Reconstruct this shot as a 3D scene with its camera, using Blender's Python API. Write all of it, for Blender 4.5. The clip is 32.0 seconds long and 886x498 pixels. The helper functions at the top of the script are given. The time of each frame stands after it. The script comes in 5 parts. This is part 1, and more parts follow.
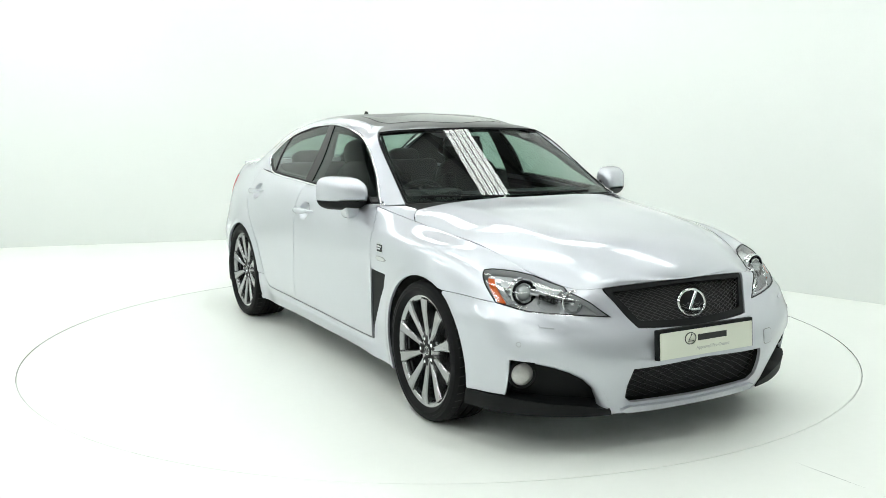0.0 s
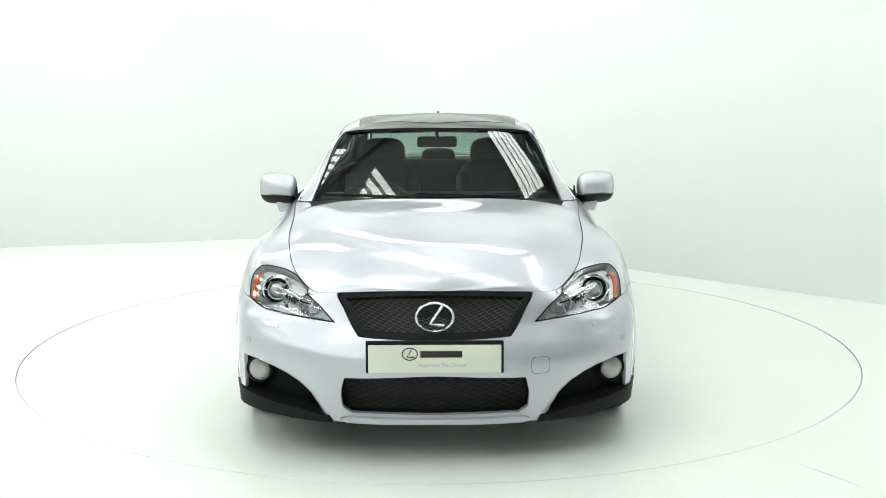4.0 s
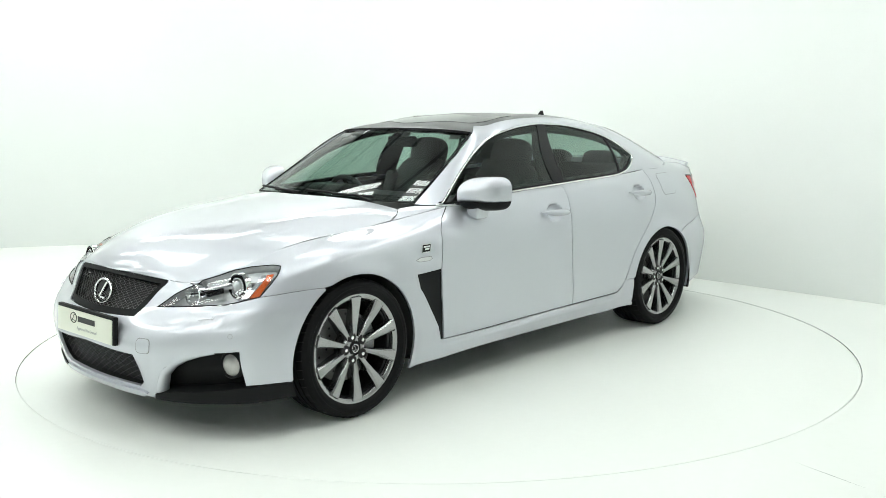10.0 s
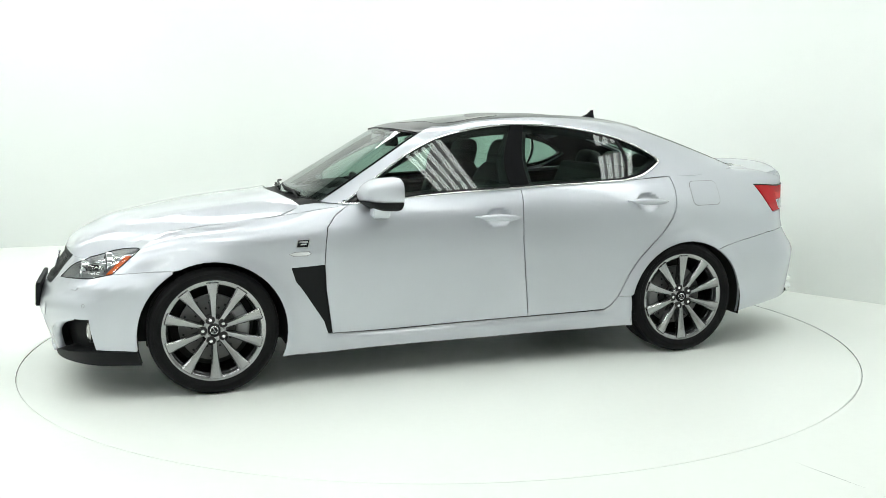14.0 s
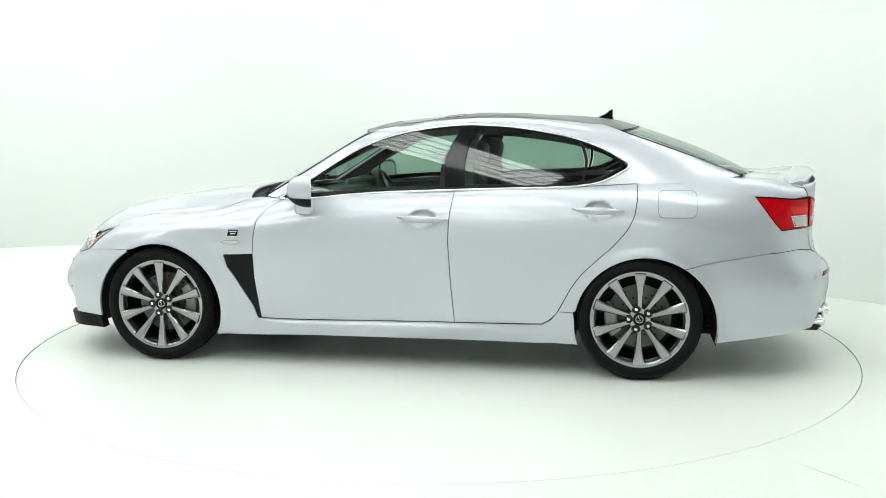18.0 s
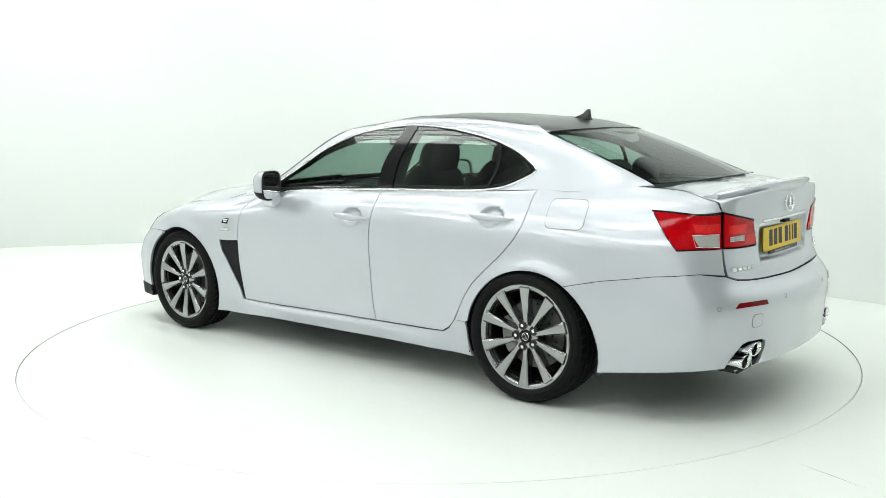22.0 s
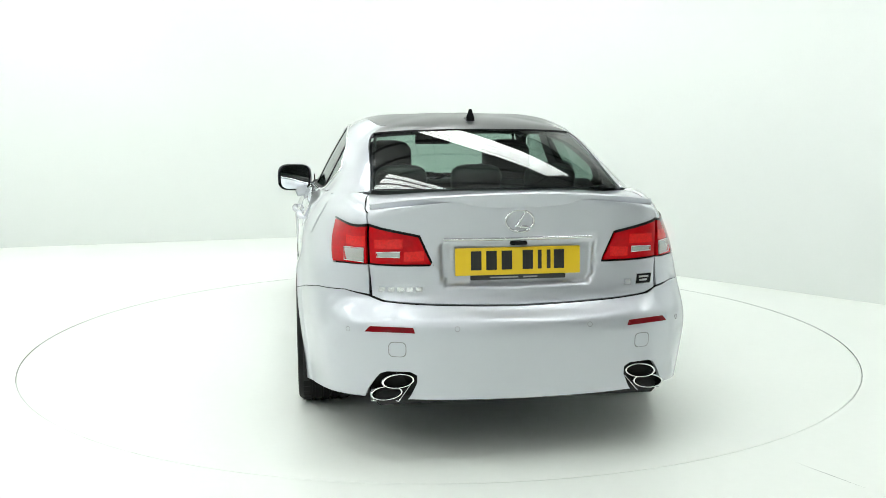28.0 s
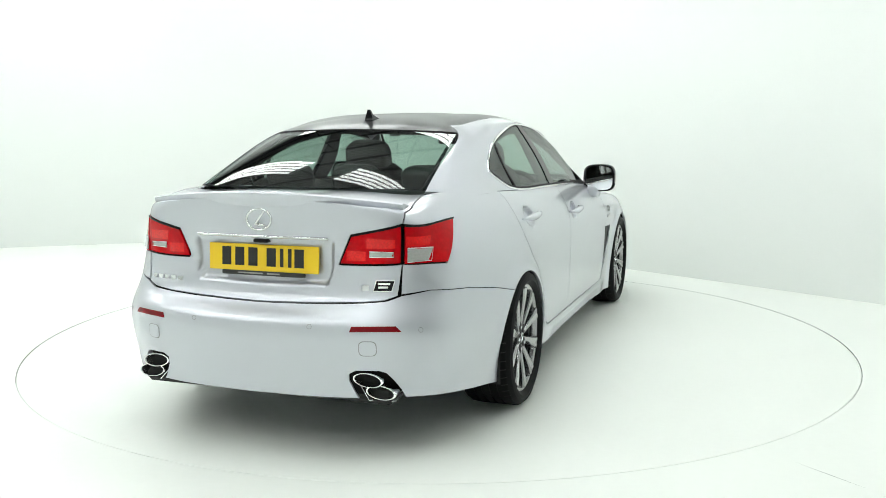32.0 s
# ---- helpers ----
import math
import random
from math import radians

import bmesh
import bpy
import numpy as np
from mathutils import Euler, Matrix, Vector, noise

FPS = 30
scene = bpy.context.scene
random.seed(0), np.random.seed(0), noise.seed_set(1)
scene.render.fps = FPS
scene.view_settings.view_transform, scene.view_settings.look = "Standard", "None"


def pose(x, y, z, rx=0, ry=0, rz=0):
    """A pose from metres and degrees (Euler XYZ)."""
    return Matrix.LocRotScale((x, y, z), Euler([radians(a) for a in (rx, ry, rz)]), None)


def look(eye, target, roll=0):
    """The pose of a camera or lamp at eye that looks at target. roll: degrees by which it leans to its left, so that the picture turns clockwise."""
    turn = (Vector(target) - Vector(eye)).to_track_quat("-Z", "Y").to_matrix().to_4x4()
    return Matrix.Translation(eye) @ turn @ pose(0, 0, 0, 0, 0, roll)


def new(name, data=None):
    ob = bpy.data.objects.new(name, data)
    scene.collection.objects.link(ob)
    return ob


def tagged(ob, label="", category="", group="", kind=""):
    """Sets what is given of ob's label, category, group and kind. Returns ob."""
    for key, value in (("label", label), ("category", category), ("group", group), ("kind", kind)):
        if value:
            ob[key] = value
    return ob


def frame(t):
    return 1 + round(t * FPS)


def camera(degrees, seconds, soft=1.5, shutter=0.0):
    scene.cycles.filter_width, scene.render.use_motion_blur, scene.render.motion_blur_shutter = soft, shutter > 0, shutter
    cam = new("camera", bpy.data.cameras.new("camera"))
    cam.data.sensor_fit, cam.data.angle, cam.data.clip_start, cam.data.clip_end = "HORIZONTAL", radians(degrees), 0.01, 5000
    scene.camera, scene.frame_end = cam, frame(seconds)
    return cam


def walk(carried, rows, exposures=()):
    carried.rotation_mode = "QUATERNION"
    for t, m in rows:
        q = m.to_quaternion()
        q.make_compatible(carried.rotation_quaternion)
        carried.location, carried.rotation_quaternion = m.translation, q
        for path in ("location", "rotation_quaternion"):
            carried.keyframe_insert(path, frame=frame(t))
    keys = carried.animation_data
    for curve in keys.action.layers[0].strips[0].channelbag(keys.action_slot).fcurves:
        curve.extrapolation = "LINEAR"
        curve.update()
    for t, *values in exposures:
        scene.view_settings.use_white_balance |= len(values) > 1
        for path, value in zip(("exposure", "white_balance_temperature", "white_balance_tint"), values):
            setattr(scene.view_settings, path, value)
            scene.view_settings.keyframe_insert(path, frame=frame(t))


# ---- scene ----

# the camera stands still; the turntable turns the car before it
LENS = 50.24
EYE, AIM, LEAN = (0.0, -6.0, 1.409), (0.0248, -0.059, 0.571), -0.255
cam = camera(LENS, 32.0, soft=0.75)
walk(cam, [(0.0, look(EYE, AIM, LEAN)), (32.0, look(EYE, AIM, LEAN))])
scene.view_settings.exposure = 0.0

# heading of the car in degrees at times in seconds
TURN = [(0.0, -61.19), (3.5, -86.65), (5.5, -101.17), (10.0, -133.56), (14.5, -165.64), (16.5, -179.83),
        (20.0, -204.68), (24.5, -236.80), (26.5, -251.05), (32.0, -290.10)]
OFFSET = (0.119, -0.008)      # the car's middle on the turntable

world = bpy.data.worlds.new("world")
scene.world = world
world.use_nodes = True
world.node_tree.nodes["Background"].inputs[0].default_value = (0.9, 1.0, 0.95, 1)
world.node_tree.nodes["Background"].inputs[1].default_value = 0.03

TUBE_GLOW = 7.8        # radiance of the light tubes under the roof


# ---- materials ----
def material(name, colour, rough=0.5, metal=0.0, coat=0.0, grain=0.0, grain_size=40.0, stain=0.0, stain_size=2.0, glow=0.0, bump=0.0, spec=0.5):
    """A principled surface with fine grain and broad stains in its colour and gloss."""
    m = bpy.data.materials.new(name)
    m.use_nodes = True
    nt = m.node_tree
    b = nt.nodes["Principled BSDF"]
    b.inputs["Base Color"].default_value = (*colour, 1)
    b.inputs["Roughness"].default_value, b.inputs["Metallic"].default_value = rough, metal
    b.inputs["Coat Weight"].default_value, b.inputs["Coat Roughness"].default_value = coat, 0.03
    b.inputs["Specular IOR Level"].default_value = spec
    if glow:
        b.inputs["Emission Color"].default_value = (0.95, 1.0, 0.968, 1)
        b.inputs["Emission Strength"].default_value = glow
    if grain or stain or bump:
        co = nt.nodes.new("ShaderNodeTexCoord")
        fine, broad = nt.nodes.new("ShaderNodeTexNoise"), nt.nodes.new("ShaderNodeTexNoise")
        fine.inputs["Scale"].default_value, broad.inputs["Scale"].default_value = grain_size, stain_size
        broad.inputs["Detail"].default_value = 6
        for n in (fine, broad):
            nt.links.new(co.outputs["Object"], n.inputs["Vector"])
        mix = nt.nodes.new("ShaderNodeMath")
        mix.operation = "MULTIPLY_ADD"
        mix.inputs[1].default_value, mix.inputs[2].default_value = 2 * grain, 1 - grain
        nt.links.new(fine.outputs["Fac"], mix.inputs[0])
        mix2 = nt.nodes.new("ShaderNodeMath")
        mix2.operation = "MULTIPLY_ADD"
        mix2.inputs[1].default_value, mix2.inputs[2].default_value = 2 * stain, 1 - stain
        nt.links.new(broad.outputs["Fac"], mix2.inputs[0])
        both = nt.nodes.new("ShaderNodeMath")
        both.operation = "MULTIPLY"
        nt.links.new(mix.outputs[0], both.inputs[0])
        nt.links.new(mix2.outputs[0], both.inputs[1])
        col = nt.nodes.new("ShaderNodeVectorMath")
        col.operation = "SCALE"
        col.inputs[0].default_value = colour
        nt.links.new(both.outputs[0], col.inputs["Scale"])
        nt.links.new(col.outputs[0], b.inputs["Base Color"])
        if bump:
            bp = nt.nodes.new("ShaderNodeBump")
            bp.inputs["Strength"].default_value, bp.inputs["Distance"].default_value = bump, 0.002
            nt.links.new(fine.outputs["Fac"], bp.inputs["Height"])
            nt.links.new(bp.outputs[0], b.inputs["Normal"])
    return m


def glass(name, tint, clear=1.0):
    """A thin pane: it lets tinted light straight through and mirrors by its angle."""
    m = bpy.data.materials.new(name)
    m.use_nodes = True
    nt = m.node_tree
    nt.nodes.clear()
    out, mix = nt.nodes.new("ShaderNodeOutputMaterial"), nt.nodes.new("ShaderNodeMixShader")
    see, gloss, fres = nt.nodes.new("ShaderNodeBsdfTransparent"), nt.nodes.new("ShaderNodeBsdfGlossy"), nt.nodes.new("ShaderNodeLayerWeight")
    curve, scaled = nt.nodes.new("ShaderNodeMath"), nt.nodes.new("ShaderNodeMath")
    see.inputs[0].default_value = (*tint, 1)
    gloss.inputs["Roughness"].default_value = 0.0
    fres.inputs[0].default_value = 0.5
    curve.operation, scaled.operation = "POWER", "MULTIPLY_ADD"
    curve.inputs[1].default_value = 5.0
    scaled.inputs[1].default_value, scaled.inputs[2].default_value = 0.90, 0.072 * clear
    nt.links.new(fres.outputs["Facing"], curve.inputs[0])
    nt.links.new(curve.outputs[0], scaled.inputs[0])
    nt.links.new(scaled.outputs[0], mix.inputs[0])
    nt.links.new(see.outputs[0], mix.inputs[1])
    nt.links.new(gloss.outputs[0], mix.inputs[2])
    nt.links.new(mix.outputs[0], out.inputs[0])
    return m


SILVER = material("silver paint", (0.555, 0.570, 0.615), 0.43, 0.74, coat=1.0, grain=0.05, grain_size=900, stain=0.015)
WALL = material("white wall", (0.735, 0.76, 0.74), 0.75, grain=0.01, grain_size=60, stain=0.02, stain_size=0.7)
FLOOR = material("white floor", (0.825, 0.85, 0.812), 0.36, grain=0.015, grain_size=25, stain=0.025, stain_size=1.1, spec=0.3)
HALL = material("grey hall lining", (0.09, 0.093, 0.092), 0.7, grain=0.05, stain=0.12)
ROOFING = material("light grey roof sheet", (0.30, 0.305, 0.302), 0.7, grain=0.05, stain=0.1)
ADDED_SHUTTER = material("light grey roller door", (0.42, 0.43, 0.425), 0.5, grain=0.05, stain=0.1)
BEAM = material("dark steel beam", (0.05, 0.05, 0.052), 0.6, stain=0.1)
TUBE = material("light tube", (0.9, 0.9, 0.9), 0.5, glow=TUBE_GLOW)
SCUFF = material("grey scuff", (0.45, 0.46, 0.44), 0.6)
TRAY = material("lamp tray", (0.5, 0.5, 0.5), 0.5)
SEAM = material("grey joint", (0.07, 0.07, 0.07), 0.7)
NET = material("dark grey net plastic", (0.032, 0.032, 0.033), 0.3, grain=0.1)
NETDARK = material("black net plastic", (0.010, 0.010, 0.011), 0.4, grain=0.1)
HOUSING = material("grey lamp housing", (0.58, 0.585, 0.59), 0.22, 0.35, grain=0.1, grain_size=90)
LAMPBOWL = material("bright lamp plating", (0.80, 0.81, 0.82), 0.24, 0.3, grain=0.05, grain_size=90)
BLACK = material("black plastic", (0.009, 0.0095, 0.010), 0.55, grain=0.2, grain_size=400, stain=0.1, bump=0.05, spec=0.14)
FAINT = material("thin grey joint", (0.24, 0.24, 0.25), 0.6)
GLOSS = material("gloss black", (0.008, 0.008, 0.009), 0.08, spec=0.22)
DARK = material("dark lining", (0.010, 0.010, 0.010), 0.8, stain=0.2)
FILM = material("dark roof film", (0.030, 0.031, 0.034), 0.3, coat=0.15, grain=0.15, grain_size=700)
RUBBER = material("tyre rubber", (0.007, 0.007, 0.0075), 0.6, grain=0.15, grain_size=200, stain=0.15, stain_size=9, spec=0.12)
RIM = material("graphite wheel metal", (0.35, 0.35, 0.355), 0.24, 0.95, coat=0.4, grain=0.05, grain_size=300)
RIMDARK = material("dark wheel barrel", (0.035, 0.035, 0.037), 0.22, 0.7)
IRON = material("brake iron", (0.13, 0.13, 0.13), 0.4, 0.6, grain=0.15, grain_size=250)
CALIPER = material("grey brake caliper", (0.42, 0.42, 0.43), 0.45, 0.4, grain=0.1)
CHROME = material("chrome", (0.82, 0.83, 0.84), 0.1, 1.0)
SATIN = material("satin metal", (0.78, 0.79, 0.80), 0.2, 0.9)
AMBER = material("amber plastic", (0.62, 0.10, 0.012), 0.12, coat=0.6)
RED = material("red lamp plastic", (0.46, 0.0008, 0.004), 0.08, coat=0.12, grain=0.25, grain_size=60, spec=0.15, stain=0.15, stain_size=14)
REDDARK = material("deep red lamp plastic", (0.17, 0.001, 0.004), 0.12, coat=0.1, spec=0.2)
LAMPCLEAR = material("clear lamp plastic", (0.42, 0.41, 0.40), 0.2, 0.35, coat=1.0, grain=0.2, grain_size=160)
YELLOW = material("yellow plate", (0.78, 0.52, 0.012), 0.4)
PLATEWHITE = material("pale plate", (0.72, 0.74, 0.64), 0.4)
INK = material("black print", (0.012, 0.012, 0.012), 0.5)
GREYINK = material("grey print", (0.42, 0.43, 0.41), 0.5)
LEATHER = material("black leather", (0.007, 0.007, 0.007), 0.55, grain=0.15, grain_size=250, bump=0.1)
LEATHERGREY = material("grey leather", (0.011, 0.011, 0.011), 0.5, grain=0.1, grain_size=250, bump=0.1)
CARPET = material("black carpet", (0.012, 0.012, 0.012), 0.95, grain=0.3, grain_size=300)
CLOTH = material("black head lining", (0.018, 0.018, 0.018), 0.9, grain=0.05, grain_size=300)
SCREEN = glass("windscreen glass", (0.56, 0.68, 0.63))
SIDEGLASS = glass("green tinted glass", (0.47, 0.60, 0.54), 0.75)
LENSGLASS = glass("lamp cover", (0.95, 0.96, 0.97), 0.75)
MIRROR = material("mirror glass", (0.75, 0.77, 0.77), 0.01, 1.0)


# ---- mesh helpers ----
def mesh_ob(name, verts, faces, mat, parent=None, label="", smooth=False):
    me = bpy.data.meshes.new(name)
    me.from_pydata([tuple(v) for v in verts], [], [tuple(f) for f in faces])
    me.materials.append(mat)
    if smooth:
        me.polygons.foreach_set("use_smooth", [True] * len(me.polygons))
    me.update()
    ob = new(name, me)
    ob.parent = parent
    return tagged(ob, label)


def part(name, bm, mat, parent=None, label="", smooth=True, angle=35, m=None):
    if m is not None:
        bmesh.ops.transform(bm, matrix=m, verts=bm.verts)
    bmesh.ops.recalc_face_normals(bm, faces=bm.faces)
    for e in bm.edges:
        e.smooth = len(e.link_faces) == 2 and e.calc_face_angle(0) < radians(angle)
    for f in bm.faces:
        f.smooth = smooth
    me = bpy.data.meshes.new(name)
    bm.to_mesh(me)
    bm.free()
    me.materials.append(mat)
    ob = new(name, me)
    ob.parent = parent
    return tagged(ob, label)


def box(size, bevel=0.0, segments=2, m=None, taper=None):
    bm = bmesh.new()
    bmesh.ops.create_cube(bm, size=1, matrix=Matrix.Diagonal((*size, 1)))
    if taper:
        taper(bm)
    if bevel:
        bmesh.ops.bevel(bm, geom=bm.edges, offset=bevel, segments=segments, profile=0.6, affect="EDGES")
    if m is not None:
        bmesh.ops.transform(bm, matrix=m, verts=bm.verts)
    return bm


def lathe(profile, segments=64, closed=False):
    """Turns a profile of (radius, height) round the y axis."""
    bm = bmesh.new()
    rings = []
    for r, h in profile:
        rings.append([bm.verts.new((r * math.cos(2 * math.pi * i / segments), h, r * math.sin(2 * math.pi * i / segments))) for i in range(segments)])
    pairs = list(zip(rings, rings[1:])) + ([(rings[-1], rings[0])] if closed else [])
    for a, b in pairs:
        for i in range(segments):
            j = (i + 1) % segments
            bm.faces.new((a[i], a[j], b[j], b[i]))
    return bm


def tube(points, radius, segments=8, closed=False, squash=1.0):
    bm = bmesh.new()
    p = [Vector(q) for q in points]
    n, rings = len(p), []
    for i in range(n):
        a, b = (p[i - 1], p[(i + 1) % n]) if closed else (p[max(i - 1, 0)], p[min(i + 1, n - 1)])
        t = (b - a).normalized()
        side = t.cross(Vector((0, 0, 1)))
        side = side.normalized() if side.length > 1e-3 else Vector((0, 1, 0))
        up = side.cross(t).normalized()
        rings.append([bm.verts.new(p[i] + side * radius * squash * math.cos(2 * math.pi * k / segments) + up * radius * math.sin(2 * math.pi * k / segments)) for k in range(segments)])
    for i in range(n if closed else n - 1):
        a, b = rings[i], rings[(i + 1) % n]
        for k in range(segments):
            j = (k + 1) % segments
            bm.faces.new((a[k], a[j], b[j], b[k]))
    if not closed:
        bm.faces.new(rings[0][::-1])
        bm.faces.new(rings[-1])
    return bm


def prism(outline2d, depth, m=None, bevel=0.0):
    """A flat shape in the xy plane, given thickness along z."""
    bm = bmesh.new()
    vs = [bm.verts.new((x, y, 0)) for x, y in outline2d]
    f = bm.faces.new(vs)
    ext = bmesh.ops.extrude_face_region(bm, geom=[f])
    bmesh.ops.translate(bm, vec=(0, 0, depth), verts=[g for g in ext["geom"] if isinstance(g, bmesh.types.BMVert)])
    if bevel:
        top = [e for e in bm.edges if all(v.co.z > depth - 1e-6 for v in e.verts)]
        bmesh.ops.bevel(bm, geom=top, offset=bevel, segments=2, affect="EDGES")
    if m is not None:
        bmesh.ops.transform(bm, matrix=m, verts=bm.verts)
    return bm


def ring2d(r, n=32, sx=1.0, sy=1.0):
    return [(r * sx * math.cos(2 * math.pi * i / n), r * sy * math.sin(2 * math.pi * i / n)) for i in range(n)]


def merge(*bms):
    base = bms[0]
    for b in bms[1:]:
        me = bpy.data.meshes.new("tmp")
        b.to_mesh(me)
        base.from_mesh(me)
        b.free()
        bpy.data.meshes.remove(me)
    return base

# ---- the studio: white walls with rounded corners, a dark hall roof with light tubes ----
def rounded(corners, radius, n=10):
    out = []
    k = len(corners)
    for i in range(k):
        a, b, c = (Vector(corners[j % k]) for j in (i - 1, i, i + 1))
        d0, d1 = (a - b).normalized(), (c - b).normalized()
        half = d0.angle(d1) / 2
        cut_len = radius / math.tan(half)
        p0, p1 = b + d0 * cut_len, b + d1 * cut_len
        for s in range(n + 1):
            t = s / n
            out.append((1 - t) ** 2 * p0 + 2 * t * (1 - t) * b + t * t * p1)
    return out


PLAN = [(-9.0, 3.16), (-0.73, 5.29), (4.9, -0.83), (4.9, -9.0), (-9.0, -9.0)]
WALL_TOP = 4.2
TABLE_R = 2.512


def studio():
    n = 160
    # floor with a round opening for the turntable
    line = rounded(PLAN, 1.0)
    verts = [(TABLE_R * math.cos(2 * math.pi * i / n) + 0.0032 * math.cos(2 * math.pi * i / n), (TABLE_R + .0032) * math.sin(2 * math.pi * i / n), 0) for i in range(n)]
    far = []
    for i in range(n):
        a = 2 * math.pi * i / n
        far.append((14 * math.cos(a), 14 * math.sin(a), 0))
    floor = mesh_ob("floor", verts + far, [(i, n + i, n + (i + 1) % n, (i + 1) % n) for i in range(n)], FLOOR)
    tagged(floor, "smooth white studio floor", "floor", kind="structure")
    pit = mesh_ob("turntable_pit", [(x * 1.01, y * 1.01, -.03) for x, y, z in verts], [tuple(range(n))], SEAM)
    tagged(pit, "dark joint round the turntable", "floor", kind="structure")
    # wall as one rounded sheet with thickness
    m = len(line)
    out = [p + (p - Vector((-1.5, -2))).normalized() * 0.15 for p in line]
    wv = [(p.x, p.y, 0) for p in line] + [(p.x, p.y, WALL_TOP) for p in line] + [(p.x, p.y, WALL_TOP) for p in out] + [(p.x, p.y, 0) for p in out]
    wf = []
    for i in range(m):
        j = (i + 1) % m
        wf += [(i, j, m + j, m + i), (m + i, m + j, 2 * m + j, 2 * m + i), (2 * m + i, 2 * m + j, 3 * m + j, 3 * m + i)]
    wall = mesh_ob("wall_round", wv, wf, WALL, smooth=True)
    wall.data.polygons.foreach_set("use_smooth", [k % 3 == 0 for k in range(len(wf))])
    tagged(wall, "white studio wall with rounded corners", "wall", kind="structure")
    # unseen grey roller door in the side wall behind camera, added to darken reflections
    door = new("door_1")
    for k in range(21):
        part("door_slat", box((.03, 5.0, .185), .012, 1), ADDED_SHUTTER, door, m=Matrix.Translation((4.868, -5.9, .1 + .19 * k)))
    part("door_frame", merge(box((.06, .12, 4.1), .01, 1, Matrix.Translation((4.87, -3.34, 2.05))), box((.06, .12, 4.1), .01, 1, Matrix.Translation((4.87, -8.46, 2.05)))), BEAM, door, "dark steel door rails")
    tagged(door, "closed light grey roller door in the white wall", "door", kind="structure")
    # the hall above
    hv = [(x, y, z) for z in (WALL_TOP, 6.2) for x, y in ((-13, -13), (9, -13), (9, 9), (-13, 9))]
    hall = mesh_ob("wall_hall", hv, [(0, 1, 5, 4), (1, 2, 6, 5), (2, 3, 7, 6), (3, 0, 4, 7)], HALL)
    tagged(hall, "grey upper wall of the hall", "wall", kind="structure")
    top = mesh_ob("ceiling", [(-13, -13, 6.2), (9, -13, 6.2), (9, 9, 6.2), (-13, 9, 6.2)], [(0, 3, 2, 1)], ROOFING)
    tagged(top, "grey hall ceiling", "ceiling", kind="structure")
    for y in np.arange(-12, 9, 1.1):
        b = part("roof_beam", box((22, .05, .12), 0.01, 1), BEAM, smooth=False)
        b.matrix_basis = pose(-2, y, 6.14)
        tagged(b, "dark steel roof beam under the ceiling", "beam", group="roof beams")


# lamp frames hang in rows along one slanting direction: row offset, place along the row, length
LAMP_Z, LAMP_TURN = 4.15, -47.0
# rows from -4.5 outwards are unseen frames, added to brighten the left and rear
LAMP_ROWS = [(1.72, -3.75, 2.4), (1.72, -0.85, 2.6), (1.72, 2.2, 2.4), (1.72, 4.45, 1.4), (-0.75, -5.4, 1.5), (-0.38, -3.55, 2.6), (-0.38, 0.0, 2.6), (-0.7, 3.1, 2.6),
             (-2.4, -5.3, 2.6), (-2.4, -2.1, 2.6), (-2.4, 1.4, 2.6), (-4.5, -4.2, 2.6), (-4.5, -0.9, 2.6), (-4.5, 2.4, 2.6), (-4.5, 5.6, 2.6),
             (-5.6, -6.4, 2.4), (-6.6, -2.6, 2.6), (-6.6, 0.8, 2.6), (-6.6, 4.0, 2.6), (-8.1, -1.2, 2.6)]


def light_bank(length, spread=1.0):
    bank = new("ceiling_light")
    for k in range(5):
        y = (k - 2) * 0.115 * spread
        part("light_tube", box((length, .070 * spread, .04), 0.01 * spread, 2), TUBE, bank, m=Matrix.Translation((0, y, -.03)))
    for y in (-.1725 * spread, -.0575 * spread, .0575 * spread, .1725 * spread):
        part("tray_bar", box((length + .06, .028 * spread, .03), 0.003, 1), TRAY, bank, m=Matrix.Translation((0, y, 0)))
    for x in (-.5, .5):
        part("end_bar", box((.04, .56 * spread, .06), 0.004, 1), TRAY, bank, m=Matrix.Translation((x * (length + .06), 0, 0)))
        part("hanger", box((.02, .02, 2.0), 0, 1), BEAM, bank, m=Matrix.Translation((x * (length - .2), 0, 1.0)))
    return tagged(bank, "hanging lamp frame with five white light tubes", "ceiling light", "lamp frames over the turntable")


studio()
for row, along, length in LAMP_ROWS:
    c, d = math.cos(radians(LAMP_TURN)), math.sin(radians(LAMP_TURN))
    light_bank(length).matrix_basis = pose(along * c - row * d, along * d + row * c, LAMP_Z, 0, 0, LAMP_TURN)

table = new("turntable")
n = 160
part("disc", lathe([(0.0005, 0), (TABLE_R - .030, 0), (TABLE_R - .030, -.03)], n), FLOOR, table, m=Matrix.Rotation(radians(90), 4, "X"))
part("edge_ring", lathe([(TABLE_R - .0299, -.03), (TABLE_R - .0299, 0), (TABLE_R - .003, 0), (TABLE_R, -.003), (TABLE_R, -.03)], n), FLOOR, table, "white edge ring", m=Matrix.Rotation(radians(90), 4, "X"))
tagged(table, "white round turntable flush with the floor", "turntable")

